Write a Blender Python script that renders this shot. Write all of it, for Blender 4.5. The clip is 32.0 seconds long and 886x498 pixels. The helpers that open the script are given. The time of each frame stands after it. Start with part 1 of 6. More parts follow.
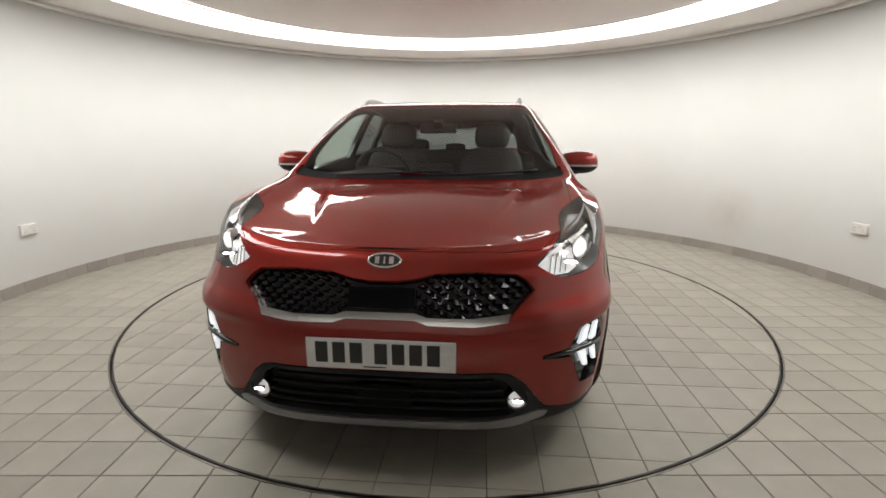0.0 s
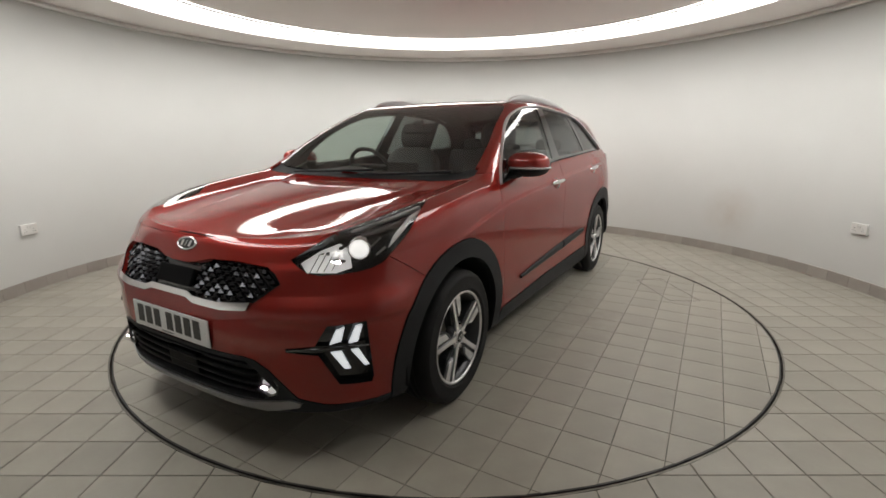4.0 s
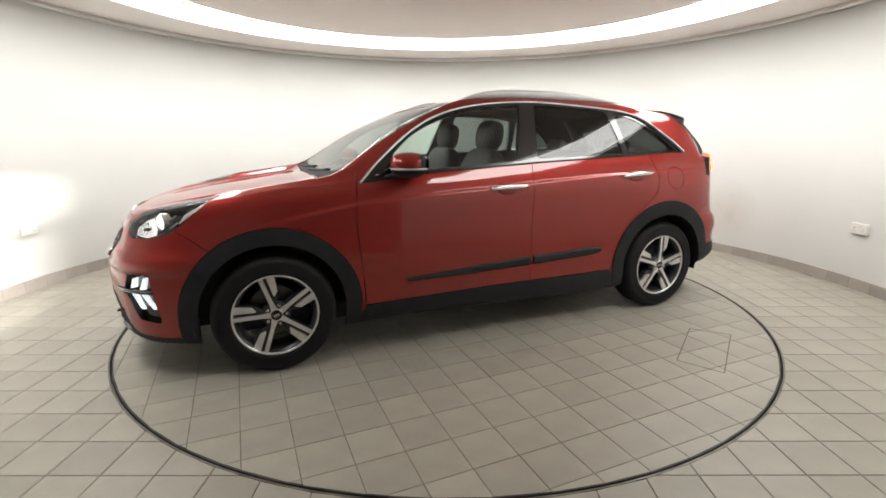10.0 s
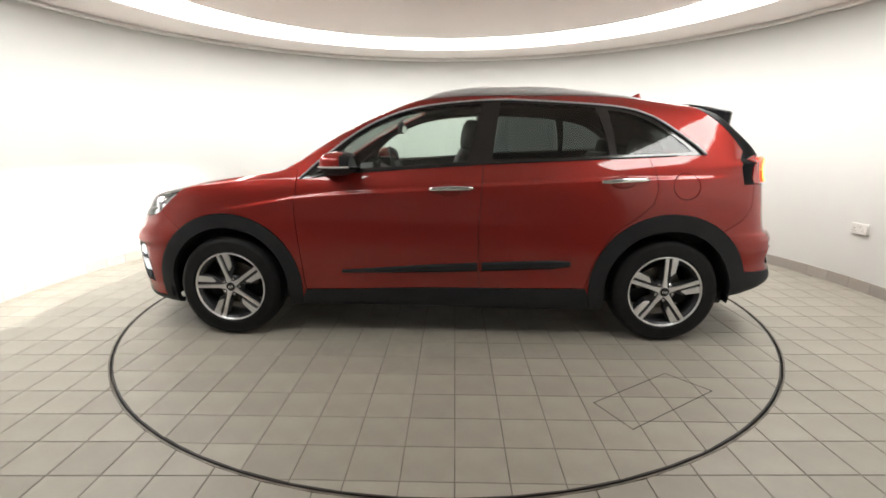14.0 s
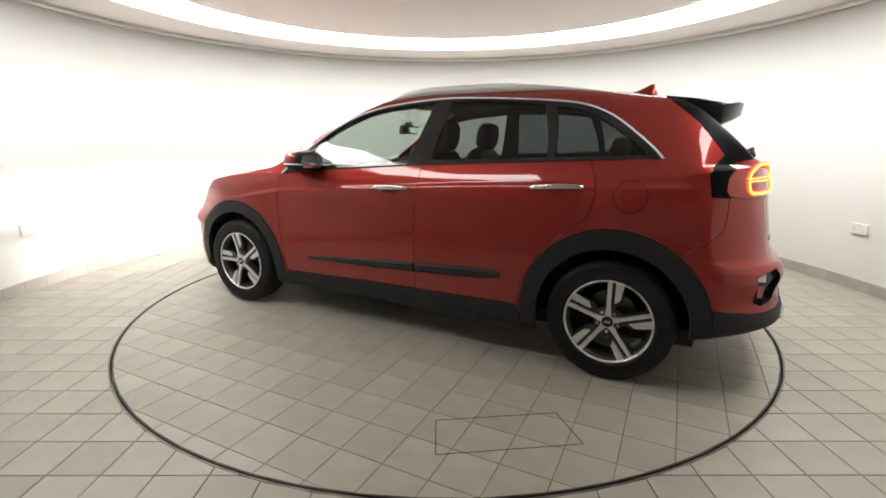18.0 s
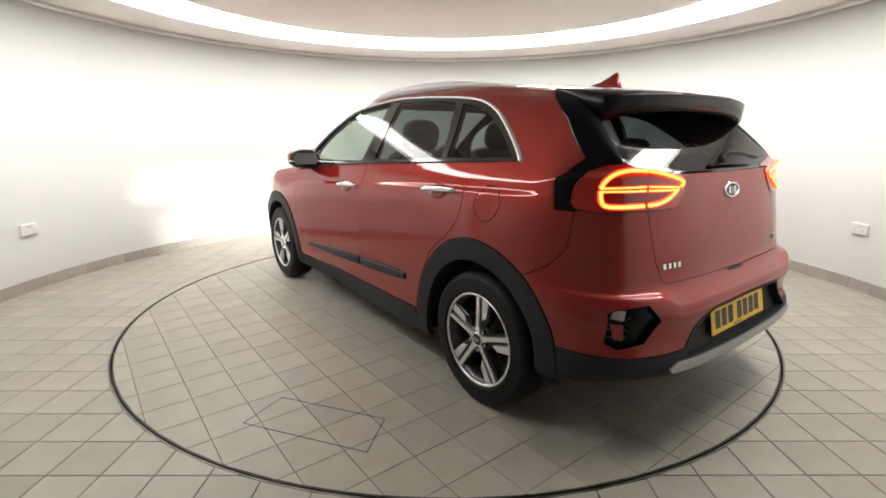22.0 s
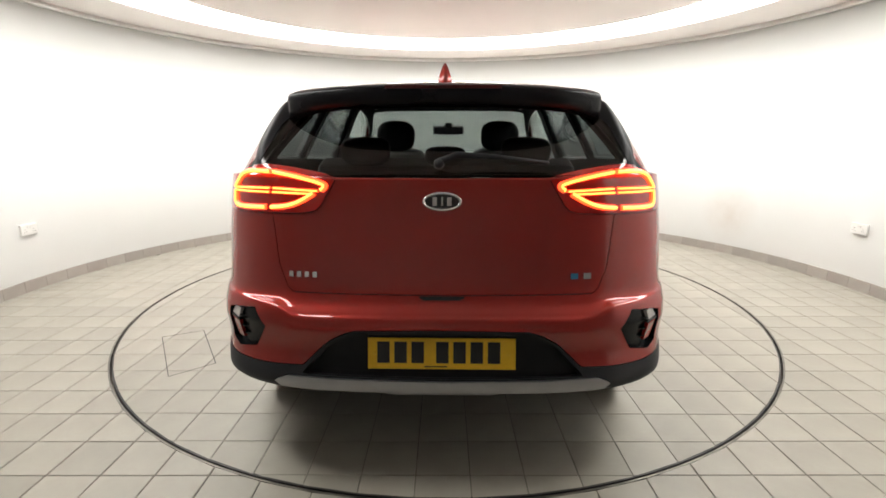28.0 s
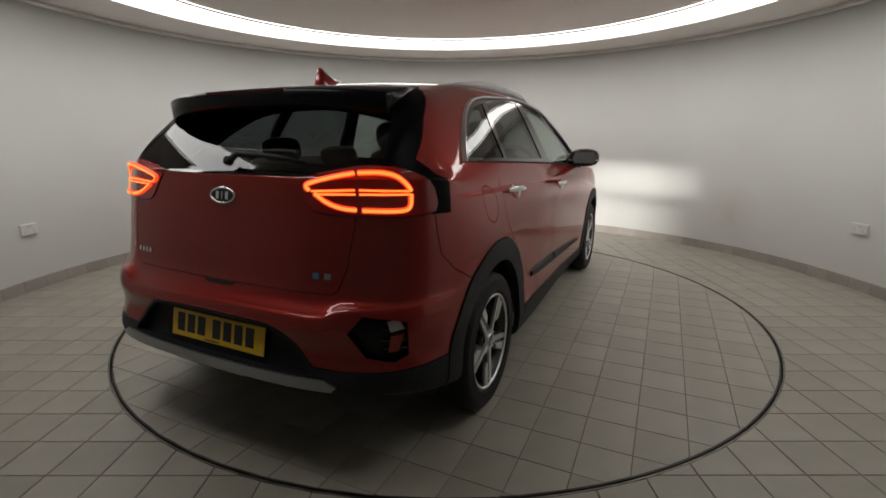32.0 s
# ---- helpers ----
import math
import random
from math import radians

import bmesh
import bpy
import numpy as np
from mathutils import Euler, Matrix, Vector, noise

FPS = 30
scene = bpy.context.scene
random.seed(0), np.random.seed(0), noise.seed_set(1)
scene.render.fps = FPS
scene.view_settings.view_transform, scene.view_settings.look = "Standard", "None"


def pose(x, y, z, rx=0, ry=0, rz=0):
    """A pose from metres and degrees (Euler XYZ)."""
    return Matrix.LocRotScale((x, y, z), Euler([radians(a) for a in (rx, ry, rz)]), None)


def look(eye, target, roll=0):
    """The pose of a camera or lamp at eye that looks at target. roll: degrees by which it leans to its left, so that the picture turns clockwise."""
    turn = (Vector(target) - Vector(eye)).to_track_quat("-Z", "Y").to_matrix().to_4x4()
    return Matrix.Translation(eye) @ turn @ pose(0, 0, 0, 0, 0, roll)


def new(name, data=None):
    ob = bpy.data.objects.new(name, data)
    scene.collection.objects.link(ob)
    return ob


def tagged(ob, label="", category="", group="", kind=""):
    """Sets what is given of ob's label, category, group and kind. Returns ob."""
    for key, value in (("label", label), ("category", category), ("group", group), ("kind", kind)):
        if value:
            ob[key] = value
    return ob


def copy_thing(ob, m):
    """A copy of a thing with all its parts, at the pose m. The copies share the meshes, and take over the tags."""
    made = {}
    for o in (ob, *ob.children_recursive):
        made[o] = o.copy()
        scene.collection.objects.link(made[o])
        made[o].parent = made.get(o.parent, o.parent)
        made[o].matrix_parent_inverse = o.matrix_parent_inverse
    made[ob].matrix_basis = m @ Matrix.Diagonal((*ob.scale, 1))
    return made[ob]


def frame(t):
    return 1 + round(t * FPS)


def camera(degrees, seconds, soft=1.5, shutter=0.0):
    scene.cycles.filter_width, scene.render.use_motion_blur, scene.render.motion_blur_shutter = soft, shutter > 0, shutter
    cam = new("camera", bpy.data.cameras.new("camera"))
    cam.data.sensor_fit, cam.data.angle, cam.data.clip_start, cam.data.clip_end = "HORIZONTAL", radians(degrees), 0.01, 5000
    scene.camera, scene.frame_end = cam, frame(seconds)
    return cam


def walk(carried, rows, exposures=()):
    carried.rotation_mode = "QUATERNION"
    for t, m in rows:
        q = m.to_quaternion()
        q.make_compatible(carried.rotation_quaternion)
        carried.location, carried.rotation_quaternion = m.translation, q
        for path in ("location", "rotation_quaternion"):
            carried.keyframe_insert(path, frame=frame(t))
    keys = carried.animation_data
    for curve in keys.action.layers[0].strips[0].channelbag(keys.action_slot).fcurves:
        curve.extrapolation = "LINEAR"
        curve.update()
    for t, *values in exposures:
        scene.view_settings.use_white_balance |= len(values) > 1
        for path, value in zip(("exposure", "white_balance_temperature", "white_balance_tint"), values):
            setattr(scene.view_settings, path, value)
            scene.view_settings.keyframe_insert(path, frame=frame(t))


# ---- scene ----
# Camera on a fixed stand in the gap of the round wall.
cam = camera(86.6, 32.0, soft=1.7)
EYE = look((0, -3.648, 1.225), (-0.0152, -0.7247, 0.5498))
walk(cam, [(0, EYE), (32, EYE)], exposures=[(0, -0.40), (1, -0.51), (3, -0.86), (6, -0.55), (9, -0.25), (13, -0.12), (19, -0.10), (22, -0.10), (25, -0.26), (28, 0.26), (29, -0.22), (30, -0.78), (31, -1.35), (32, -1.62)])

# Turn of the table about its axis, in degrees, second by second.
TURN = [-95.38, -101.72, -107.94, -114.1, -120.23, -126.36, -132.5, -138.66, -144.82, -151.01, -157.2, -163.4, -169.61, -175.83, -182.07, -188.32, -194.6, -200.9, -207.23, -213.58, -219.96, -226.36, -232.78, -239.2, -245.6, -251.98, -258.32, -264.62, -270.86, -277.07, -283.25, -289.45, -295.75]

# ---- light ----
world = bpy.data.worlds.new("world")
world.use_nodes = True
world.node_tree.nodes["Background"].inputs[0].default_value = (0.9, 0.92, 1.0, 1)
world.node_tree.nodes["Background"].inputs[1].default_value = 0.02
scene.world = world
RING_GLOW = 13.4


# ---- materials ----
def nodes_of(name):
    m = bpy.data.materials.new(name)
    m.use_nodes = True
    return m, m.node_tree, m.node_tree.nodes["Principled BSDF"]


def setting(b, **kw):
    for key, value in kw.items():
        b.inputs[key.replace("_", " ")].default_value = value


def rgba(c):
    return (c[0], c[1], c[2], 1)


def ramped(t, fac, low, high, a=0.3, b=0.7):
    r = t.nodes.new("ShaderNodeValToRGB")
    r.color_ramp.elements[0].position, r.color_ramp.elements[1].position = a, b
    r.color_ramp.elements[0].color, r.color_ramp.elements[1].color = rgba(low), rgba(high)
    t.links.new(fac, r.inputs[0])
    return r.outputs[0]


def noisy(t, scale, detail=3.0, rough=0.55, stretch=None):
    co = t.nodes.new("ShaderNodeTexCoord")
    n = t.nodes.new("ShaderNodeTexNoise")
    n.inputs["Scale"].default_value, n.inputs["Detail"].default_value, n.inputs["Roughness"].default_value = scale, detail, rough
    src = co.outputs["Object"]
    if stretch:
        mp = t.nodes.new("ShaderNodeMapping")
        mp.inputs["Scale"].default_value = stretch
        t.links.new(src, mp.inputs[0])
        src = mp.outputs[0]
    t.links.new(src, n.inputs["Vector"])
    return n.outputs["Fac"]


def bumped(t, b, fac, strength, distance=0.01):
    n = t.nodes.new("ShaderNodeBump")
    n.inputs["Strength"].default_value, n.inputs["Distance"].default_value = strength, distance
    t.links.new(fac, n.inputs["Height"])
    t.links.new(n.outputs[0], b.inputs["Normal"])


def surface(name, low, high, rough=0.5, metal=0.0, scale=6.0, fine=90.0, bump=0.0, rough_low=None, stretch=None, coat=0.0, sheen=0.5):
    """A surface with broad stains between two colours, fine relief and a gloss that varies a little."""
    m, t, b = nodes_of(name)
    n = noisy(t, scale, stretch=stretch)
    t.links.new(ramped(t, n, low, high), b.inputs["Base Color"])
    setting(b, Metallic=metal, Roughness=rough, Coat_Weight=coat, Specular_IOR_Level=sheen)
    if rough_low is not None:
        n2 = noisy(t, scale * 2.3, 4.0)
        t.links.new(ramped(t, n2, (rough_low,) * 3, (rough,) * 3), b.inputs["Roughness"])
    if bump:
        bumped(t, b, noisy(t, fine, 4.0, stretch=stretch), bump, 0.004)
    return m


def glowing(name, color, strength):
    m, t, b = nodes_of(name)
    setting(b, Base_Color=rgba(color), Emission_Color=rgba(color), Emission_Strength=strength, Roughness=0.4)
    return m


def glazing(name, tint, gloss=0.0, film=0.075):
    """Thin glass: tinted straight-through light under a mirror film that grows towards grazing views."""
    m, t, b = nodes_of(name)
    t.nodes.remove(b)
    out = t.nodes["Material Output"]
    tr, gl, mix, lw, pw, mr = (t.nodes.new("ShaderNode" + k) for k in ("BsdfTransparent", "BsdfGlossy", "MixShader", "LayerWeight", "Math", "MapRange"))
    tr.inputs[0].default_value = rgba(tint)
    gl.inputs["Roughness"].default_value = gloss
    lw.inputs["Blend"].default_value = 0.5
    pw.operation = "POWER"
    pw.inputs[1].default_value = 5.0
    mr.inputs["To Min"].default_value, mr.inputs["To Max"].default_value = film, 1.0
    t.links.new(lw.outputs["Facing"], pw.inputs[0])
    t.links.new(pw.outputs[0], mr.inputs[0])
    t.links.new(mr.outputs[0], mix.inputs[0])
    t.links.new(tr.outputs[0], mix.inputs[1])
    t.links.new(gl.outputs[0], mix.inputs[2])
    t.links.new(mix.outputs[0], out.inputs[0])
    return m


def tile_material(name="greige quarry tile", low=(0.282, 0.262, 0.216), high=(0.360, 0.338, 0.286)):
    """Greige quarry tile, each a shade of its own, with scuffs and a soft sheen."""
    m, t, b = nodes_of(name)
    info = t.nodes.new("ShaderNodeObjectInfo")
    n = noisy(t, 5.0, 5.0)
    base = ramped(t, n, low, high, 0.25, 0.75)
    hsv = t.nodes.new("ShaderNodeHueSaturation")
    mr = t.nodes.new("ShaderNodeMapRange")
    mr.inputs["To Min"].default_value, mr.inputs["To Max"].default_value = 0.93, 1.07
    t.links.new(info.outputs["Random"], mr.inputs[0])
    t.links.new(mr.outputs[0], hsv.inputs["Value"])
    t.links.new(base, hsv.inputs["Color"])
    t.links.new(hsv.outputs[0], b.inputs["Base Color"])
    t.links.new(ramped(t, noisy(t, 14.0, 4.0), (0.38,) * 3, (0.55,) * 3), b.inputs["Roughness"])
    bumped(t, b, noisy(t, 60.0, 4.0), 0.06, 0.003)
    return m


def joint_material():
    """Tile-coloured joint mortar, broken by short dark cracked stretches."""
    m, t, b = nodes_of("joint mortar")
    t.links.new(ramped(t, noisy(t, 7.0, 4.0), (0.012, 0.011, 0.010), (0.150, 0.132, 0.105), 0.40, 0.58), b.inputs["Base Color"])
    setting(b, Roughness=0.9)
    return m


def paint_material():
    """Deep orange-red metallic car paint under clear lacquer."""
    m, t, b = nodes_of("orange-red metallic paint")
    flake = noisy(t, 900.0, 2.0)
    t.links.new(ramped(t, flake, (0.225, 0.0185, 0.0145), (0.310, 0.0305, 0.0235), 0.35, 0.65), b.inputs["Base Color"])
    setting(b, Metallic=0.55, Roughness=0.46, Coat_Weight=1.0, Coat_Roughness=0.02, Coat_IOR=1.55, Specular_IOR_Level=0.0)
    b.inputs["Specular Tint"].default_value = rgba((0.6, 0.09, 0.06))
    return m


TILE = tile_material()
PAINT = paint_material()
GROUT = joint_material()
SCREED = surface("grey cement screed", (0.17, 0.165, 0.155), (0.23, 0.22, 0.21), 0.85, scale=2.0, fine=150.0, bump=0.2)


def wall_material():
    """Cream wall paint with roller relief, broad uneven patches and one faint scuff of tyre dust."""
    m, t, b = nodes_of("cream wall paint")
    base = ramped(t, noisy(t, 1.1), (0.575, 0.575, 0.555), (0.605, 0.605, 0.585))
    co, dist, mr, mul, mix = (t.nodes.new("ShaderNode" + k) for k in ("TexCoord", "VectorMath", "MapRange", "Math", "MixRGB"))
    dist.operation = "DISTANCE"
    dist.inputs[1].default_value = (3.118, 1.495, 0.46)
    mr.inputs["From Min"].default_value, mr.inputs["From Max"].default_value = 0.05, 0.34
    mr.inputs["To Min"].default_value, mr.inputs["To Max"].default_value = 0.5, 0.0
    mul.operation = "MULTIPLY"
    t.links.new(co.outputs["Object"], dist.inputs[0])
    t.links.new(dist.outputs["Value"], mr.inputs[0])
    t.links.new(mr.outputs[0], mul.inputs[0])
    t.links.new(noisy(t, 7.0, 4.0), mul.inputs[1])
    t.links.new(mul.outputs[0], mix.inputs[0])
    t.links.new(base, mix.inputs[1])
    mix.inputs[2].default_value = (0.42, 0.33, 0.25, 1)
    t.links.new(mix.outputs[0], b.inputs["Base Color"])
    setting(b, Roughness=0.6)
    bumped(t, b, noisy(t, 220.0, 4.0), 0.04, 0.004)
    return m


WALL = wall_material()
CEIL = surface("matt ceiling paint", (0.88, 0.84, 0.81), (0.91, 0.87, 0.84), 0.85, scale=0.8)
BAY = surface("grey bay paint", (0.50, 0.49, 0.47), (0.58, 0.57, 0.55), 0.8, scale=1.5)
SKIRT = tile_material("grey skirting tile", (0.315, 0.285, 0.255), (0.375, 0.342, 0.310))
LIGHT = glowing("lit diffuser", (1.0, 0.985, 0.955), RING_GLOW)
PLASTIC_WHITE = surface("white moulded plastic", (0.74, 0.73, 0.70), (0.80, 0.79, 0.76), 0.35, scale=9.0)
STEEL = surface("worn steel strip", (0.10, 0.095, 0.085), (0.24, 0.22, 0.19), 0.55, 1.0, scale=12.0, rough_low=0.40)
DARK_STEEL = surface("dark oiled steel", (0.02, 0.019, 0.018), (0.07, 0.065, 0.06), 0.5, 0.6, scale=8.0)
CLAD = surface("grained black plastic", (0.0105, 0.0112, 0.0130), (0.0165, 0.0174, 0.0196), 0.6, scale=7.0, fine=700.0, bump=0.12, sheen=0.3)
GLOSS_BLACK = surface("gloss black lacquer", (0.006, 0.006, 0.007), (0.010, 0.010, 0.011), 0.08, scale=3.0, coat=0.6)
BLACK_PAINT = surface("black body paint", (0.005, 0.005, 0.006), (0.008, 0.008, 0.009), 0.24, scale=3.0, sheen=0.2)
BLACK_SATIN = surface("satin black trim paint", (0.004, 0.004, 0.0045), (0.007, 0.007, 0.008), 0.4, scale=3.0, sheen=0.05)
RUBBER = surface("tyre rubber", (0.0050, 0.0050, 0.0054), (0.0095, 0.0095, 0.0100), 0.62, scale=16.0, fine=160.0, bump=0.2, sheen=0.25)
ALLOY = surface("machined bright alloy", (0.74, 0.74, 0.75), (0.84, 0.84, 0.85), 0.44, 1.0, scale=20.0, rough_low=0.34)
ALLOY_DARK = surface("dark grey wheel lacquer", (0.03, 0.031, 0.034), (0.05, 0.051, 0.055), 0.3, 0.5, scale=10.0)
CHROME = surface("polished chrome", (0.80, 0.80, 0.81), (0.86, 0.86, 0.87), 0.07, 1.0, scale=8.0)
BRIGHT = surface("bright anodised trim", (0.72, 0.72, 0.73), (0.80, 0.80, 0.81), 0.52, 0.85, scale=8.0)
RAIL = surface("silver roof rail paint", (0.62, 0.625, 0.63), (0.70, 0.705, 0.71), 0.45, 0.25, scale=8.0)
SATIN = surface("satin silver paint", (0.36, 0.365, 0.37), (0.42, 0.425, 0.43), 0.35, 0.7, scale=8.0)
SKID = surface("dark silver skid plate paint", (0.27, 0.272, 0.276), (0.33, 0.332, 0.336), 0.38, 0.6, scale=8.0)
TRIM = surface("black interior trim", (0.012, 0.012, 0.013), (0.022, 0.022, 0.024), 0.7, scale=12.0, fine=300.0, bump=0.2)


# ---- mesh helpers ----
def mesh_of(name, verts, faces, mats=(), smooth=False, slots=None):
    me = bpy.data.meshes.new(name)
    me.from_pydata([tuple(v) for v in verts], [], [tuple(f) for f in faces])
    for m in mats:
        me.materials.append(m)
    if smooth:
        me.polygons.foreach_set("use_smooth", [True] * len(me.polygons))
    if slots is not None:
        me.polygons.foreach_set("material_index", slots)
    me.update()
    return me


def part(name, bm, material, parent, label="", smooth=False):
    """Links a bmesh or a mesh as one object under a thing or a part."""
    if isinstance(bm, bmesh.types.BMesh):
        me = bpy.data.meshes.new(name)
        bm.normal_update()
        bm.to_mesh(me)
        bm.free()
        if material is not None:
            me.materials.append(material)
        if smooth:
            me.polygons.foreach_set("use_smooth", [True] * len(me.polygons))
    else:
        me = bm
        if material is not None and not me.materials:
            me.materials.append(material)
    ob = new(name, me)
    ob.parent = parent
    return tagged(ob, label) if label else ob


def box(bm, size, m=None, bevel=0.0, segments=2):
    """Adds a bevelled box of that size, centred on the pose m, to bm."""
    g = bmesh.ops.create_cube(bm, size=1.0, matrix=(m or Matrix()) @ Matrix.Diagonal((*size, 1)))
    if bevel:
        edges = {e for v in g["verts"] for e in v.link_edges}
        bmesh.ops.bevel(bm, geom=list(edges), offset=bevel, segments=segments, affect="EDGES", profile=0.7)
    return bm


def lathe(profile, steps=64, axis="z", a0=0.0, a1=360.0):
    """Vertices and faces of a profile [(radius, height)] turned about an axis."""
    full = abs(a1 - a0) >= 359.9
    n = steps if full else steps + 1
    vs, fs, k = [], [], len(profile)
    for i in range(n):
        a = radians(a0 + (a1 - a0) * i / steps)
        for r, h in profile:
            p = (r * math.cos(a), r * math.sin(a), h)
            vs.append(p if axis == "z" else (p[0], h, p[1]))
    for i in range(steps):
        j = (i + 1) % n
        for q in range(k - 1):
            f = (i * k + q, j * k + q, j * k + q + 1, i * k + q + 1)
            fs.append(f if axis == "z" else f[::-1])
    return vs, fs


def merged(*pieces):
    vs, fs = [], []
    for v, f in pieces:
        o = len(vs)
        vs += list(v)
        fs += [tuple(i + o for i in q) for q in f]
    return vs, fs


def spline(xs, ys):
    """Natural cubic through the points, straight on beyond the ends."""
    x, y = np.array(xs, float), np.array(ys, float)
    if x[0] > x[-1]:
        x, y = x[::-1], y[::-1]
    n, h = len(x), np.diff(x)
    A, r = np.eye(n), np.zeros(n)
    for i in range(1, n - 1):
        A[i, i - 1:i + 2] = h[i - 1], 2 * (h[i - 1] + h[i]), h[i]
        r[i] = 6 * ((y[i + 1] - y[i]) / h[i] - (y[i] - y[i - 1]) / h[i - 1])
    m = np.linalg.solve(A, r)

    def f(q):
        q = np.clip(np.asarray(q, float), x[0], x[-1])
        i = np.clip(np.searchsorted(x, q) - 1, 0, n - 2)
        a, b = x[i + 1] - q, q - x[i]
        return (m[i] * a ** 3 + m[i + 1] * b ** 3) / (6 * h[i]) + (y[i] / h[i] - m[i] * h[i] / 6) * a + (y[i + 1] / h[i] - m[i + 1] * h[i] / 6) * b

    return f



# ---- the round room ----
ROOM_R, TABLE_R, PITCH, GRID_TURN = 3.458, 2.247, 0.2042, 0.35
CEIL_Z = 2.36
# GAP_A lies out of view, pushed round to take bounce light off the left floor
GAP_A, GAP_B = -168.0, -64.0          # the drive-in opening behind the camera, widened unseen at GAP_A, in degrees
LIT_A, LIT_B = -112.0, -58.0          # the stretch over the opening where the light ring is broken


def structure(name, me, label, category):
    return tagged(new(name, me), label, category, kind="structure")


def ring_wall(name, profile, mats, label, category, parent=None, a0=GAP_B, a1=360 + GAP_A, steps=180):
    v, f = lathe(profile, steps, a0=a0, a1=a1)
    me = mesh_of(name, v, f, mats, True)
    me.polygons.foreach_set("use_smooth", [True] * len(me.polygons))
    return structure(name, me, label, category)


def room():
    wall = ring_wall("wall_round", [(ROOM_R, -0.05), (ROOM_R, CEIL_Z + 0.1), (ROOM_R + 0.15, CEIL_Z + 0.1), (ROOM_R + 0.15, -0.05), (ROOM_R, -0.05)], [WALL],
                     "smooth curved cream painted wall round the turntable", "wall")
    skirting = ring_wall("baseboard", [(ROOM_R - 0.004, 0.0), (ROOM_R - 0.004, 0.092)], [GROUT], "row of grey skirting tiles along the curved wall", "skirting")
    # skirting tiles, one by one
    step = math.degrees(PITCH / ROOM_R)
    w, h = PITCH / 2 - 0.0010, 0.0945
    vs = [(x, y, z) for x, k in ((0.0, 0.0), (-0.010, 0.0), (-0.012, 0.0015)) for y, z in ((-w + k, 0.0), (w - k, 0.0), (w - k, h - k), (-w + k, h - k))]
    fs = [(a + i, a + (i + 1) % 4, a + 4 + (i + 1) % 4, a + 4 + i) for a in (0, 4) for i in range(4)] + [(8, 9, 10, 11)]
    tile = mesh_of("skirting_tile", vs, fs, [SKIRT])
    for k in range(int((360 + GAP_A - GAP_B) / step)):
        a = GAP_B + (k + 0.5) * step
        ob = new("skirting_tile", tile)
        ob.matrix_basis = Matrix.Rotation(radians(a), 4, "Z") @ Matrix.Translation((ROOM_R, 0, 0))
        ob.parent = skirting
    z = CEIL_Z
    ring_wall("trim", [(ROOM_R, z - 0.045), (ROOM_R - 0.02, z - 0.045), (ROOM_R - 0.028, z - 0.037), (ROOM_R - 0.028, z - 0.02), (ROOM_R - 0.012, z - 0.016), (ROOM_R - 0.012, z)],
              [PLASTIC_WHITE], "slim white cornice bead under the ceiling", "cornice")
    # ceiling: soffit, recessed light ring and centre disc in one mesh each
    v, f = merged(lathe([(ROOM_R + 0.15, z), (2.853, z), (2.853, z + 0.035), (2.86, z + 0.05)], 128),
                  lathe([(2.853, z + 0.004), (2.440, z + 0.030), (2.440, z + 0.055)], 40, a0=LIT_A, a1=LIT_B))
    structure("ceiling", mesh_of("ceiling", v, f, [CEIL], False), "pale matt ceiling soffit outside the light ring", "ceiling")
    v, f = lathe([(2.445, z + 0.06), (2.445, z + 0.052), (0.001, z + 0.052)], 128)
    structure("ceiling_disc", mesh_of("ceiling_disc", v, f, [CEIL], False), "round pale ceiling panel inside the light ring", "ceiling")
    v, f = lathe([(2.862, z + 0.045), (2.80, z + 0.030), (2.46, z + 0.0255), (2.436, z + 0.030), (2.431, z + 0.051)], 110, a0=LIT_B, a1=360 + LIT_A)
    lamp = tagged(new("ring_light"), "wide lit ring diffuser in the ceiling, open over the entrance", "ceiling light")
    part("diffuser", mesh_of("diffuser", v, f, [LIGHT]), None, lamp)
    for name, r in (("outer_frame", 2.853), ("inner_frame", 2.424)):
        q = -0.006 if r > 2.6 else 0.006
        part(name, mesh_of(name, *lathe([(r, z + 0.045), (r, z + (0.002 if r > 2.6 else 0.028)), (r + q, z + (0.002 if r > 2.6 else 0.028)), (r + q, z + 0.045)], 110, a0=LIT_B, a1=360 + LIT_A), [PLASTIC_WHITE]), None, lamp)
    v, f = lathe([(ROOM_R + 0.15, z + 0.14), (0.001, z + 0.14)], 64)
    structure("roof_slab", mesh_of("roof_slab", v, f, [CEIL]), "plain slab above the ceiling", "slab")
    # unlit drive-in bay behind the camera, unseen; its left side follows the widened opening
    bm = bmesh.new()
    xa, xb, y1 = -3.62, 1.95, -6.0
    ya, yb = ROOM_R * math.sin(radians(GAP_A)), ROOM_R * math.sin(radians(GAP_B))
    box(bm, (0.15, ya - y1 + 0.1, z + 0.1), pose(xa, (ya + y1) / 2, z / 2))
    box(bm, (0.15, yb - y1 + 0.1, z + 0.1), pose(xb, (yb + y1) / 2, z / 2))
    box(bm, (0.30, 0.12, z + 0.1), pose(-3.50, ya - 0.02, z / 2))
    box(bm, (0.45, 0.12, z + 0.1), pose(1.75, yb - 0.02, z / 2))
    box(bm, (xb - xa + 0.15, 0.15, z + 0.1), pose((xa + xb) / 2, y1, z / 2))
    box(bm, (xb - xa + 0.15, 5.6, 0.08), pose((xa + xb) / 2, -3.40, z + 0.115))
    me = bpy.data.meshes.new("bay_wall")
    bm.to_mesh(me)
    bm.free()
    me.materials.append(BAY)
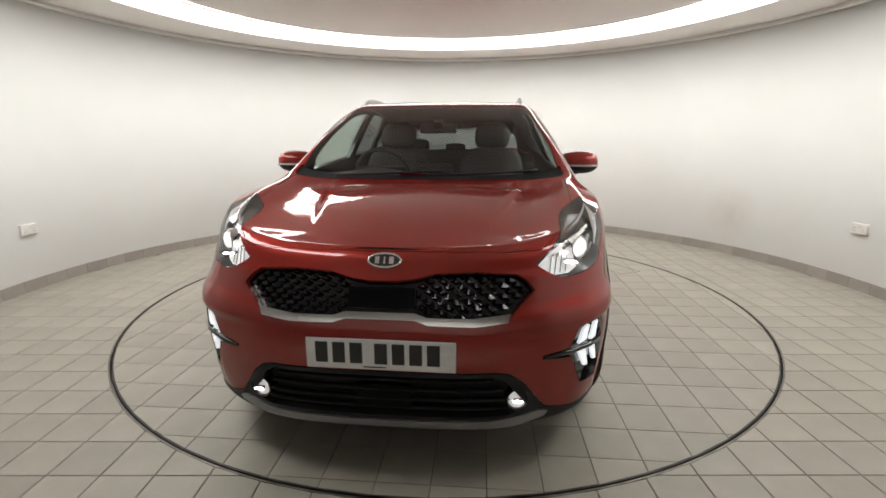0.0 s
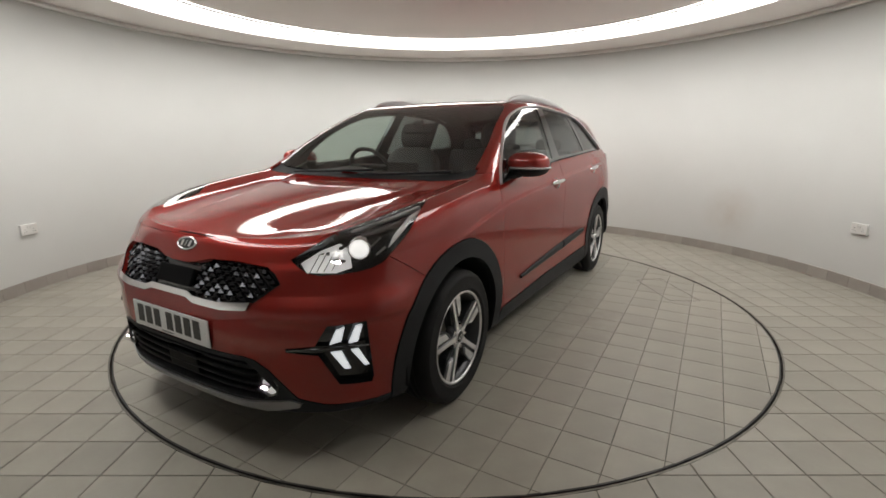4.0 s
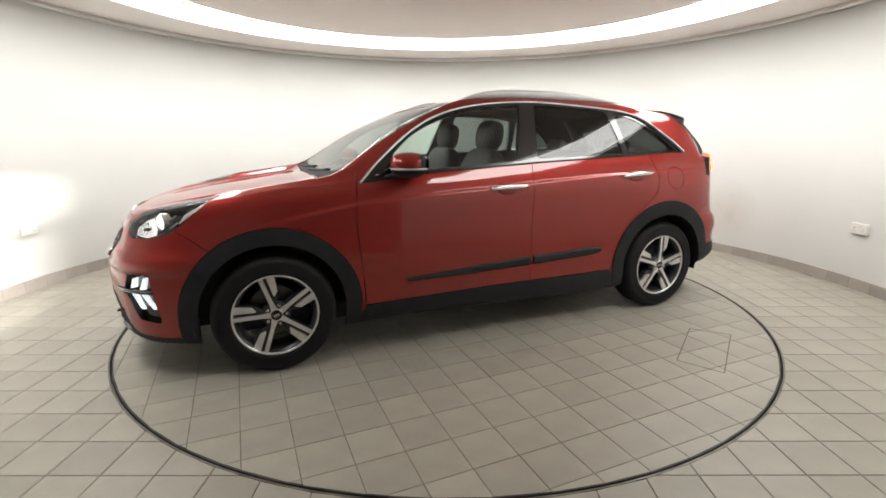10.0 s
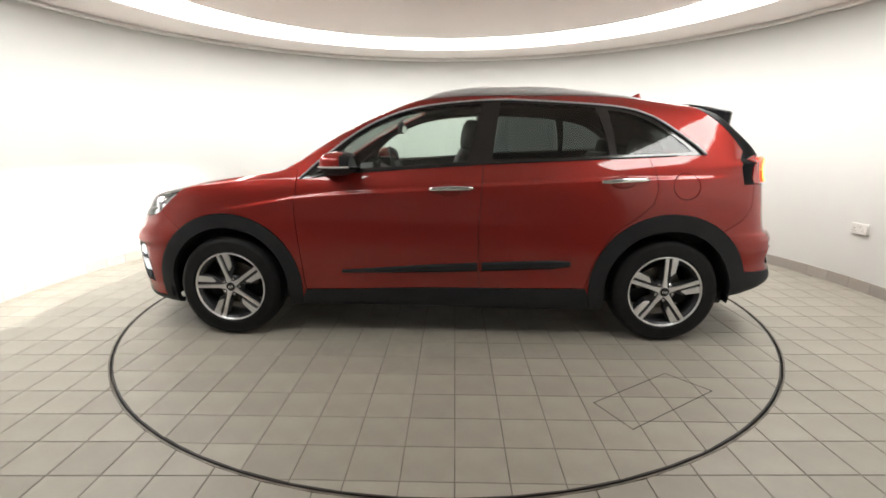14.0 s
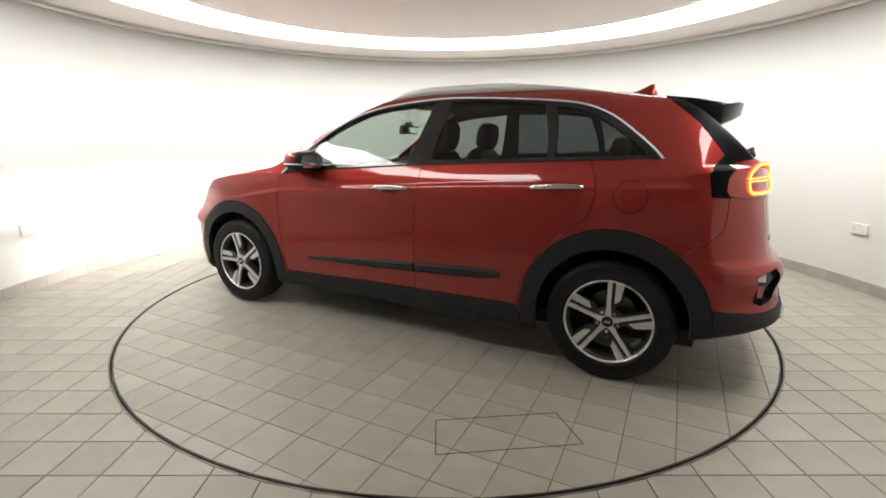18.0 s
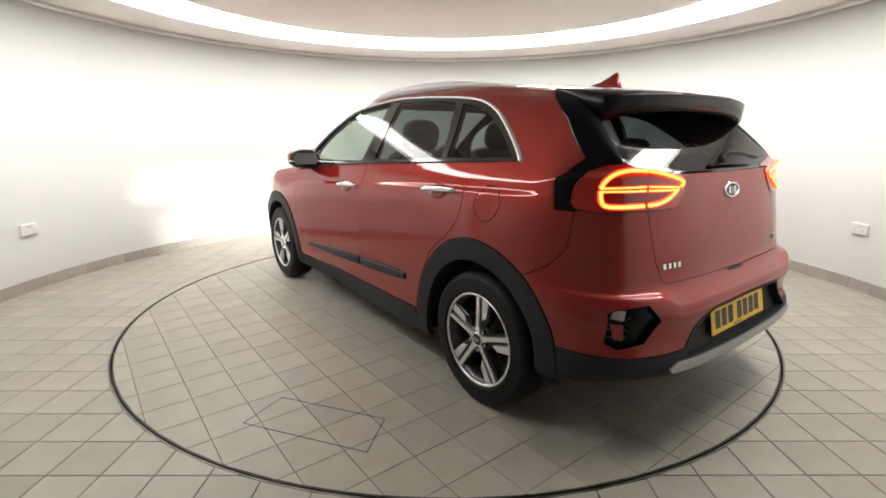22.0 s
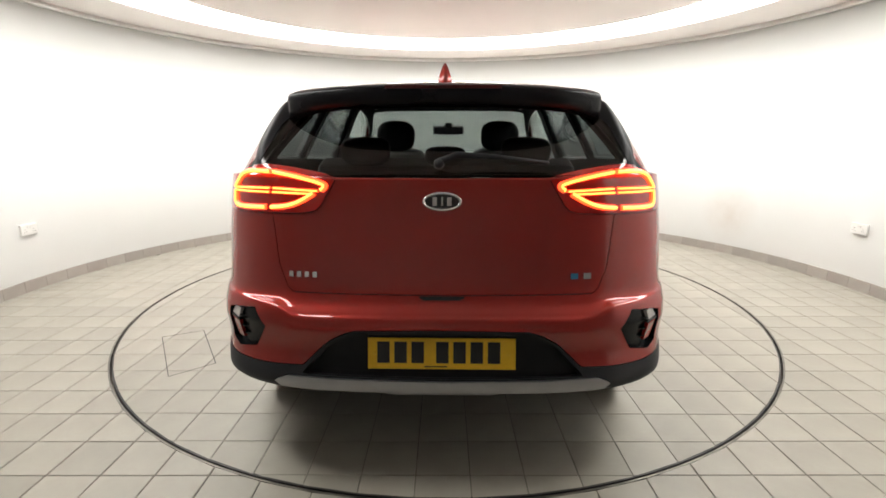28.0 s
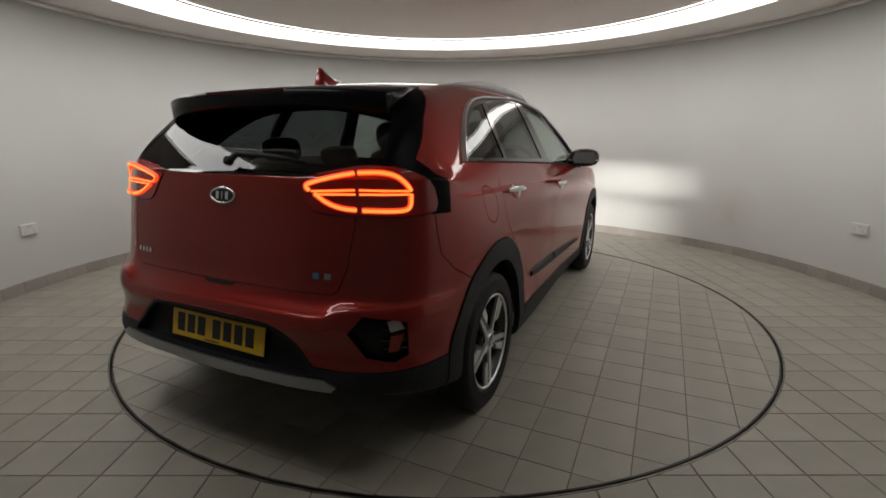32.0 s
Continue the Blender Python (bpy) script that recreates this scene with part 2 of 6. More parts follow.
    structure("bay_wall", me, "plain grey unseen drive-in bay behind the camera", "wall")


def socket(name, angle):
    """A white twin socket outlet on the curved wall."""
    a = radians(angle)
    m = Matrix.Translation((ROOM_R * math.cos(a), ROOM_R * math.sin(a), 0.510)) @ pose(0, 0, 0, 0, 0, angle + 180)
    root = new(name)
    root.matrix_basis = m
    tagged(root, "white twin mains socket on the curved wall", "socket", "wall sockets")
    bm = bmesh.new()
    box(bm, (0.030, 0.146, 0.086), pose(0.006, 0, 0), 0.004)
    part("face_plate", bm, PLASTIC_WHITE, root)
    for y in (-0.034, 0.034):
        bm = bmesh.new()
        box(bm, (0.008, 0.012, 0.020), pose(0.022, y * 0.35, 0.018, 0, 8, 0), 0.002)
        part("switch", bm, PLASTIC_WHITE, root)
        for dy, dz, w, h in ((0, 0.002, 0.004, 0.008), (-0.011, -0.018, 0.007, 0.004), (0.011, -0.018, 0.007, 0.004)):
            bm = bmesh.new()
            box(bm, (0.002, w, h), pose(0.0212, y * 1.15 + dy, dz))
            part("pin_hole", bm, DARK_STEEL, root)
    return root


def tile_mesh(corners):
    """A tile with eased edges over a flat outline, top at z 0."""
    c = sum((Vector((x, y)) for x, y in corners), Vector((0, 0))) / len(corners)
    vs, n = [], len(corners)
    for z, inset in ((-0.009, 0.0), (-0.0018, 0.0), (0.0, 0.0022)):
        for x, y in corners:
            d = Vector((x, y)) - c
            q = c + d * max(0.0, 1 - inset / max(d.length, 0.01))
            vs.append((q.x, q.y, z))
    fs = [tuple(range(2 * n, 3 * n))]
    for k in range(2):
        fs += [(k * n + i, k * n + (i + 1) % n, (k + 1) * n + (i + 1) % n, (k + 1) * n + i) for i in range(n)]
    return vs, fs


def clipped(poly, nx, ny, d):
    """The part of a polygon where nx x + ny y <= d."""
    out = []
    for i, a in enumerate(poly):
        b = poly[(i + 1) % len(poly)]
        da, db = nx * a[0] + ny * a[1] - d, nx * b[0] + ny * b[1] - d
        if da <= 0:
            out.append(a)
        if da * db < 0:
            k = da / (da - db)
            out.append((a[0] + (b[0] - a[0]) * k, a[1] + (b[1] - a[1]) * k))
    return out


def tile_field(owner, ox, oy, turn, keep, score, most, joint=0.0038):
    """Square tiles on a grid. keep(x, y) gives the half planes that cut a tile, or None to leave it out. The best-scored ones are parts, the rest one sheet."""
    h = (PITCH - joint) / 2
    whole = mesh_of("tile", *tile_mesh([(-h, -h), (h, -h), (h, h), (-h, h)]), [TILE])
    spots = []
    a = radians(turn)
    for i in range(-19, 20):
        for j in range(-19, 20):
            u, v = ox + i * PITCH, oy + j * PITCH
            x, y = u * math.cos(a) - v * math.sin(a), u * math.sin(a) + v * math.cos(a)
            cuts = keep(x, y)
            if cuts is not None:
                spots.append((score(x, y), i, j, x, y, cuts))
    spots.sort()
    rest = []
    for n, (s, i, j, x, y, cuts) in enumerate(spots):
        poly = [(-h, -h), (h, -h), (h, h), (-h, h)]
        poly = [(p * math.cos(a) - q * math.sin(a), p * math.sin(a) + q * math.cos(a)) for p, q in poly]
        full = len(poly)
        cut = False
        for nx, ny, d in cuts:
            dd = d - nx * x - ny * y
            if any(nx * p + ny * q > dd for p, q in poly):
                cut = True
                poly = clipped(poly, nx, ny, dd)
        if len(poly) < 3:
            continue
        if n < most:
            if cut:
                ob = new("tile", mesh_of("tile", *tile_mesh(poly), [TILE]))
                ob.location = (x, y, 0)
            else:
                ob = new("tile", whole)
                ob.matrix_basis = pose(x, y, 0, 0, 0, turn)
            ob.parent = owner
        else:
            vs, fs = tile_mesh([(p + x, q + y) for p, q in poly])
            rest.append((vs, fs))
    if rest:
        ob = new("tiles", mesh_of("tiles", *merged(*rest), [TILE]))
        ob.parent = owner
        tagged(ob, kind="stuff")


def outside(x, y):
    r = math.hypot(x, y)
    if r < TABLE_R - 0.12 or r > ROOM_R + 0.09:
        return None
    if r < TABLE_R + 0.2:
        return [(-x / r, -y / r, -(TABLE_R + 0.011))]
    return []


def inside(x, y):
    r = math.hypot(x, y)
    if r > TABLE_R + 0.12:
        return None
    if r > TABLE_R - 0.2:
        return [(x / r, y / r, TABLE_R - 0.014)]
    return []


def floors():
    v, f = lathe([(ROOM_R + 0.15, -0.0035), (TABLE_R + 0.004, -0.0035), (TABLE_R + 0.004, -0.06), (0.02, -0.06)], 128)
    floor = structure("floor", mesh_of("floor", v, f, [GROUT]), "greige square quarry tile floor with dark joints", "floor")
    v, f = lathe([(TABLE_R + 0.012, -0.01), (TABLE_R + 0.012, 0.0015), (TABLE_R + 0.004, 0.0015), (TABLE_R + 0.004, -0.03)], 200)
    part("ring_strip", mesh_of("ring_strip", v, f, [STEEL], False), None, floor, "thin worn steel strip round the turntable")
    bm = bmesh.new()
    box(bm, (5.9, 3.9, 0.02), pose(-0.90, -4.6, -0.0165))
    box(bm, (1.1, 2.0, 0.02), pose(-3.30, -1.65, -0.0165))
    part("bay_floor", bm, SCREED, floor, "plain grey cement floor of the bay")
    table = new("turntable")
    tagged(table, "round motorised turntable tiled like the floor, with a dark steel rim", "turntable")
    v, f = lathe([(TABLE_R - 0.006, -0.05), (TABLE_R - 0.006, -0.0005), (TABLE_R - 0.015, 0.0), (TABLE_R - 0.015, -0.0035), (0.001, -0.0035)], 200)
    slots = [0 if q % 4 < 3 else 1 for q in range(len(f))]
    part("deck", mesh_of("deck", v, f, [DARK_STEEL, GROUT], False, slots), None, table)
    # joints of the service hatch let into the tiles
    hatch = [(-0.770, 1.587), (-1.232, 1.278), (-1.392, 1.453), (-0.882, 1.797)]
    for i, a in enumerate(hatch):
        b = hatch[(i + 1) % 4]
        d = Vector((b[0] - a[0], b[1] - a[1], 0))
        bm = bmesh.new()
        box(bm, (d.length + 0.004, 0.0045, 0.004), pose((a[0] + b[0]) / 2, (a[1] + b[1]) / 2, -0.0014, 0, 0, math.degrees(math.atan2(d.y, d.x))))
        part("hatch_joint", bm, DARK_STEEL, table)
    return floor, table



# ---- the car's outer skin ----
# Nose +x, left side +y, tyres on z 0, middle of the wheelbase at x 0.
# Levels of the lower body from sill to belt: nose x, tail x, half width ahead, half width behind, heights at x 2.1, 1.35, 0.3, -1.0, -2.0
LEVELS = [
    (2.09, -2.095, 0.80, 0.860, 0.192, 0.19, 0.20, 0.21, 0.342),
    (2.145, -2.132, 0.85, 0.888, 0.214, 0.215, 0.225, 0.24, 0.364),
    (2.168, -2.142, 0.873, 0.896, 0.29, 0.30, 0.30, 0.32, 0.408),
    (2.187, -2.115, 0.888, 0.892, 0.42, 0.42, 0.41, 0.43, 0.50),
    (2.192, -2.125, 0.893, 0.895, 0.53, 0.53, 0.52, 0.54, 0.585),
    (2.183, -2.121, 0.894, 0.894, 0.62, 0.63, 0.62, 0.645, 0.632),
    (2.171, -2.102, 0.8935, 0.893, 0.66, 0.675, 0.67, 0.695, 0.668),
    (2.155, -2.058, 0.893, 0.892, 0.70, 0.72, 0.72, 0.745, 0.695),
    (2.118, -2.036, 0.892, 0.890, 0.76, 0.80, 0.81, 0.84, 0.81),
    (2.094, -2.020, 0.889, 0.888, 0.797, 0.865, 0.888, 0.925, 0.90),
    (2.070, -2.005, 0.877, 0.875, 0.826, 0.928, 0.958, 0.995, 0.99),
    (2.034, -1.985, 0.856, 0.855, 0.840, 0.975, 1.015, 1.055, 1.07),
]
NOSE_X, TAIL_X = 1.20, -1.30      # where the corners begin to round
BONNET_Z = spline([2.034, 1.95, 1.88, 1.8, 1.6, 1.35, 1.2, 1.04], [0.851, 0.870, 0.885, 0.901, 0.937, 0.975, 0.9955, 1.015])
ROOF_Z = spline([0.995, 0.8, 0.6, 0.4, 0.2, 0.0, -0.2, -0.5, -0.9, -1.2, -1.5, -1.64, -1.75, -1.88, -1.985],
                [1.036, 1.172, 1.294, 1.388, 1.463, 1.503, 1.521, 1.530, 1.525, 1.507, 1.460, 1.397, 1.298, 1.178, 1.07])


def CENTRE(x):
    """Height of the centre line: bonnet, a kink at the scuttle, then windscreen, roof and rear window."""
    k = np.clip((1.04 - x) / 0.045, 0, 1)
    return BONNET_Z(np.maximum(x, 1.04)) * (1 - k) + ROOF_Z(np.minimum(x, 0.995)) * k


EDGE_Z = spline([2.034, 1.95, 1.85, 1.74, 1.6, 1.45, 1.3, 1.1, 0.98, 0.9, 0.70, 0.53, 0.36, 0.165, -0.05, -0.4, -0.8, -1.15, -1.45, -1.62, -1.75, -1.88, -1.985],
                [0.851, 0.873, 0.897, 0.926, 0.957, 0.984, 1.006, 1.034, 1.060, 1.108, 1.272, 1.366, 1.433, 1.473, 1.494, 1.503, 1.495, 1.474, 1.432, 1.396, 1.300, 1.172, 1.07])
EDGE_IN = spline([2.034, 1.6, 1.3, 1.1, 0.98, 0.9, 0.70, 0.53, 0.36, 0.165, -0.05, -0.4, -0.8, -1.15, -1.45, -1.62, -1.75, -1.88, -1.985],
                 [0.0, 0.085, 0.090, 0.070, 0.055, 0.068, 0.120, 0.160, 0.188, 0.208, 0.22, 0.225, 0.222, 0.215, 0.20, 0.19, 0.165, 0.075, 0.0])


CREASE = spline([1.5, 1.19, 0.9, 0.57, 0.1, -0.23, -0.6, -1.0, -1.5, -1.75], [0.79, 0.843, 0.891, 0.921, 0.946, 0.968, 0.990, 1.007, 1.018, 1.028])


def eased(n, p=1.55):
    t = np.linspace(0, 1, n)
    return np.pi / 2 * t ** p / (t ** p + (1 - t) ** p)


def belt_loops():
    """Points of the lower half skin: rows of levels, columns from nose centre round the left side to tail centre."""
    nf, ns, nr, sub = 34, 56, 30, 9
    L = np.array(LEVELS)
    k = np.arange(len(L))
    q = np.linspace(0, len(L) - 1, (len(L) - 1) * sub + 1)
    col = [spline(k, L[:, c])(q) for c in range(9)]
    rows = []
    for i in range(len(q)):
        xf, xr, wf, wr = (col[c][i] for c in range(4))
        lift = q[i] / (len(L) - 1)
        pf = 2 / float(np.interp(q[i], [0, 4.5, 6, 8.5, 11], [3.5, 3.5, 3.3, 2.87, 2.9]))
        tail = float(np.interp(q[i], [5, 8], [-1.48, -1.30]))
        pr = 2 / (3.6 + 0.8 * lift)
        a = eased(nf)
        x1 = NOSE_X + (xf - NOSE_X) * np.cos(a) ** pf
        y1 = np.sin(a) ** pf
        x1 = x1 - 0.030 * float(np.interp(q[i], [0, 3, 6.5, 8], [0.4, 1, 1, 0])) * np.exp(-((y1 * wf - 0.60) / 0.17) ** 2)
        x2 = np.linspace(NOSE_X, tail, ns)[1:-1]
        y2 = np.ones(ns - 2)
        a = eased(nr)[::-1]
        y3 = np.sin(a) ** pr
        # the bumper's crest runs out towards the corners
        plain = float(np.interp(q[i], [4, 8], [L[4, 1], L[8, 1]])) if 4 < q[i] < 8 else xr
        k = np.clip((y3 - 0.62) / 0.30, 0, 1)
        x3 = tail + (xr + (plain - xr) * k * k * (3 - 2 * k) - tail) * np.cos(a) ** pr
        x, y = np.concatenate([x1, x2, x3]), np.concatenate([y1, y2, y3])
        s = np.clip((NOSE_X - x) / (NOSE_X - TAIL_X), 0, 1)
        w = wf + (wr - wf) * (3 * s ** 2 - 2 * s ** 3) - 0.010 * np.sin(np.pi * s) ** 2 * (1 - 0.4 * lift)
        # the tail lamps stand proud of the shoulder
        g = np.clip((-1.60 - x) / 0.2, 0, 1)
        g = g * g * (3 - 2 * g)
        w = w + float(np.interp(q[i], [9, 10, 11], [0, 0.003, 0.013])) * g
        # upright wing tops over the headlamps
        k = np.clip((x - 1.15) / 0.25, 0, 1) * np.clip((1.92 - x) / 0.2, 0, 1)
        w = w + float(np.interp(q[i], [9, 10, 11], [0, 0.000, 0.004])) * k * k * (3 - 2 * k)
        z = spline([2.1, 1.35, 0.3, -1.0, -2.0], [col[c][i] for c in range(4, 9)])(x) + float(np.interp(q[i], [9, 10, 11], [0, 0.010, 0.032])) * g
        # the crease along the flank: a narrow ledge that steps in towards the windows
        line = CREASE(x)
        fade = np.clip((1.50 - x) / 0.35, 0, 1) * np.clip((x + 1.75) / 0.25, 0, 1)
        step = np.clip((z - line) / 0.020 + 0.5, 0, 1)
        y = y * w - 0.009 * fade * step * step * (3 - 2 * step)
        # the crest of the rear bumper drops between the corner lamps
        k = np.clip((0.60 - y) / 0.09, 0, 1) * np.clip((-1.85 - x) / 0.1, 0, 1)
        z = z - 0.036 * float(np.interp(q[i], [3, 4, 5, 6, 7], [0, 0.35, 1, 1, 0])) * k * k * (3 - 2 * k)
        # the haunch over the rear wheel
        y = y + 0.020 * np.exp(-((x + 1.42) / 0.36) ** 2) * np.exp(-((z - 0.79) / 0.135) ** 2) * (y > 0.5)
        # the bulge under the headlamps
        k = np.clip((y - 0.36) / 0.25, 0, 1) * np.clip((x - 1.66) / 0.18, 0, 1)
        up, down = np.clip((0.715 - z) / 0.085, 0, 1), np.clip((z - 0.565) / 0.04, 0, 1)
        k = 0.015 * k * k * (3 - 2 * k) * up * up * (3 - 2 * up) * down * down * (3 - 2 * down)
        far = np.hypot(x - 1.35, y)
        rows.append(np.stack([x + k * (x - 1.35) / far, y + k * y / far, z], -1))
    return np.array(rows)


def top_rows(belt):
    """Fender tops, side windows, bonnet, windscreen, roof and rear window: rows from the belt to the centre line."""
    x, yb, zb = belt.T
    ye = np.maximum(yb - np.minimum(EDGE_IN(x), yb), 0)
    ze, zc = np.maximum(EDGE_Z(x), zb), np.where(x > 1.0, CENTRE(x), np.maximum(CENTRE(x), zb))
    ze = np.where(x > 0.9, ze, np.minimum(ze, zc))
    side = np.linspace(0, 1, 14)
    pts = []
    bow = 0.016 * np.hypot(ye - yb, ze - zb)
    # the rear pillar stands in from the tail lamp's top by a narrow ledge
    g = np.clip((-1.68 - x) / 0.12, 0, 1)
    g = 0.068 * g * g * (3 - 2 * g) * np.clip((yb - ye) / 0.12, 0, 1)
    for u in side:
        b = bow * 4 * u * (1 - u) * 0.5
        y0 = yb - g if u > 0 else yb
        pts.append((y0 + (ye - y0) * u + b, zb + (ze - zb) * u + b * 0.3))
    pts = [np.stack(p, -1) for p in pts]
    top = []
    for u in np.linspace(0, 1, 48)[1:]:
        y = ye * (1 - u)
        crease = np.clip((1.95 - x) / 0.5, 0, 1) * np.clip((x - 1.0) / 0.12, 0, 1)
        ridge = 0.355 + 0.14 * np.clip((1.82 - x) / 0.60, 0, 1)
        k = np.clip((y - ridge) / 0.036 + 0.5, 0, 1)
        bump = -0.013 * crease * k * k * (3 - 2 * k) * np.clip((ye - y) / 0.12, 0, 1)
        rise = (1 - u) ** np.where(x > 1.0, 4.0, 2.3)
        crown = 0.020 * (y / 0.5) ** 2 * np.clip((x - 1.04) / 0.12, 0, 1) * np.clip((2.03 - x) / 0.15, 0, 1)
        top.append(np.stack([y, zc - crown * (1 - rise) - (zc - ze) * rise + bump], -1))
    # round off the corner between side and top
    r = 3
    r2 = 5
    a, c, e = pts[-1 - r], np.where((x < -1.62)[:, None], top[1], top[r2 - 1]), pts[-1]
    arc = [(1 - t) ** 2 * a + 2 * t * (1 - t) * e + t ** 2 * c for t in np.linspace(0, 1, 8)[1:-1]]
    keep = pts[1:-r] + arc + top[r2 - 1:]
    return np.array([np.stack([x, p[:, 0], p[:, 1]], -1) for p in keep])


def skin():
    """The left half of the outer skin as one sheet: vertices, quads."""
    low = belt_loops()
    rows = np.concatenate([low, top_rows(low[-1])])
    n, m = rows.shape[:2]
    v = rows.reshape(-1, 3)
    f = [(i * m + j, i * m + j + 1, (i + 1) * m + j + 1, (i + 1) * m + j) for i in range(n - 1) for j in range(m - 1)]
    return v, f


# ---- cutting the skin into panels ----
from mathutils.bvhtree import BVHTree


def axes(az, el=0.0):
    """The two picture axes of a view from that azimuth and elevation (0: from the nose, 90: from the left)."""
    a, e = radians(az), radians(el)
    return Vector((-math.sin(a), math.cos(a), 0)), Vector((-math.cos(a) * math.sin(e), -math.sin(a) * math.sin(e), math.cos(e)))


FRONT, BACK, SIDE, ABOVE = axes(0), (Vector((0, 1, 0)), Vector((0, 0, 1))), (Vector((1, 0, 0)), Vector((0, 0, 1))), (Vector((1, 0, 0)), Vector((0, 1, 0)))


def within(p, poly):
    x, y = p
    hit, j = False, len(poly) - 1
    for i in range(len(poly)):
        (xa, ya), (xb, yb) = poly[i], poly[j]
        if (ya > y) != (yb > y) and x < (xb - xa) * (y - ya) / (yb - ya) + xa:
            hit = not hit
        j = i
    return hit


def rounded(poly, n=3, sharp=()):
    """A closed outline eased through its points; corners named in sharp stay."""
    out, m = [], len(poly)
    for i in range(m):
        p0, p1, p2, p3 = (Vector(poly[(i + k) % m]) for k in (-1, 0, 1, 2))
        if i in sharp:
            p0 = p1 * 2 - p2
        if (i + 1) % m in sharp:
            p3 = p2 * 2 - p1
        for q in range(n):
            t = q / n
            v = 0.5 * (2 * p1 + (p2 - p0) * t + (2 * p0 - 5 * p1 + 4 * p2 - p3) * t * t + (3 * p1 - p0 - 3 * p2 + p3) * t ** 3)
            out.append((v.x, v.y))
    return out


def eased_line(pts, n=3):
    """An open line eased through its points."""
    ext = [tuple(2 * Vector(pts[0]) - Vector(pts[1]))] + list(pts) + [tuple(2 * Vector(pts[-1]) - Vector(pts[-2]))]
    out = []
    for i in range(1, len(ext) - 2):
        p0, p1, p2, p3 = (Vector(ext[i + k]) for k in (-1, 0, 1, 2))
        for q in range(n):
            t = q / n
            v = 0.5 * (2 * p1 + (p2 - p0) * t + (2 * p0 - 5 * p1 + 4 * p2 - p3) * t * t + (3 * p1 - p0 - 3 * p2 + p3) * t ** 3)
            out.append((v.x, v.y))
    return out + [tuple(pts[-1])]


def disc(x, z, r, n=48):
    return [(x + r * math.cos(2 * math.pi * k / n), z + r * math.sin(2 * math.pi * k / n)) for k in range(n)]


class Skin:
    """The left half of the skin, cut along outlines; each face carries the name of its panel."""

    def __init__(self):
        v, f = skin()
        v[np.abs(v[:, 1]) < 1e-6, 1] = 0
        self.bm = bm = bmesh.new()
        vs = [bm.verts.new(p) for p in v]
        for q in f:
            try:
                bm.faces.new([vs[i] for i in q])
            except ValueError:
                pass
        bmesh.ops.remove_doubles(bm, verts=bm.verts, dist=2e-5)
        bmesh.ops.dissolve_degenerate(bm, edges=bm.edges, dist=1e-5)
        bm.normal_update()
        tri = bm.copy()
        bmesh.ops.triangulate(tri, faces=tri.faces)
        tri.normal_update()
        tri.verts.ensure_lookup_table()
        self.tn = []
        for q in tri.verts:
            n = q.normal.copy()
            if abs(q.co.y) < 1e-5:
                n.y = 0
            self.tn.append(n.normalized())
        self.tp = [q.co.copy() for q in tri.verts]
        self.tf = [tuple(x.index for x in q.verts) for q in tri.faces]
        self.tree = BVHTree.FromPolygons(self.tp, self.tf)
        tri.free()
        self.names = ["shell"]
        self.layer = bm.faces.layers.int.new("panel")

    def cut(self, name, poly, view, where=lambda c: True):
        U, V = view
        bm = self.bm
        if name not in self.names:
            self.names.append(name)
        tag = self.names.index(name)
        us, vs = [p[0] for p in poly], [p[1] for p in poly]
        lo, hi = (min(us) - 0.03, min(vs) - 0.03), (max(us) + 0.03, max(vs) + 0.03)
        faces = set()
        for f in bm.faces:
            c = f.calc_center_median()
            if lo[0] < c.dot(U) < hi[0] and lo[1] < c.dot(V) < hi[1] and where(c):
                faces.add(f)
        span = {}

        def reach(f):
            a = [q.co.dot(U) for q in f.verts]
            b = [q.co.dot(V) for q in f.verts]
            return min(a), max(a), min(b), max(b)

        for f in faces:
            span[f] = reach(f)
        for i in range(len(poly)):
            a, b = poly[i], poly[(i + 1) % len(poly)]
            d = (b[0] - a[0], b[1] - a[1])
            if math.hypot(*d) < 1e-6:
                continue
            u0, u1, v0, v1 = min(a[0], b[0]) - 1e-4, max(a[0], b[0]) + 1e-4, min(a[1], b[1]) - 1e-4, max(a[1], b[1]) + 1e-4
            near = [f for f, s in span.items() if s[0] <= u1 and s[1] >= u0 and s[2] <= v1 and s[3] >= v0]
            if not near:
                continue
            geom = list({x for f in near for x in (*f.verts, *f.edges)}) + near
            got = bmesh.ops.bisect_plane(bm, geom=geom, dist=2e-6, plane_co=U * a[0] + V * a[1], plane_no=U * -d[1] + V * d[0])
            for g in got["geom"]:
                if isinstance(g, bmesh.types.BMFace):
                    span[g] = reach(g)
            for f in near:
                if f.is_valid:
                    span[f] = reach(f)
        for f in span:
            if f.is_valid:
                c = f.calc_center_median()
                if where(c) and within((c.dot(U), c.dot(V)), poly):
                    f[self.layer] = tag

    def normal(self, co):
        near, n, i, d = self.tree.find_nearest(co)
        if near is None:
            return Vector((0, 0, 1))
        a, b, c = self.tf[i]
        pa, pb, pc = self.tp[a], self.tp[b], self.tp[c]
        e0, e1, e2 = pb - pa, pc - pa, near - pa
        d00, d01, d11, d20, d21 = e0.dot(e0), e0.dot(e1), e1.dot(e1), e2.dot(e0), e2.dot(e1)
        den = d00 * d11 - d01 * d01
        if abs(den) < 1e-14:
            return self.tn[a]
        v, w = (d11 * d20 - d01 * d21) / den, (d00 * d21 - d01 * d20) / den
        return (self.tn[a] * (1 - v - w) + self.tn[b] * v + self.tn[c] * w).normalized()

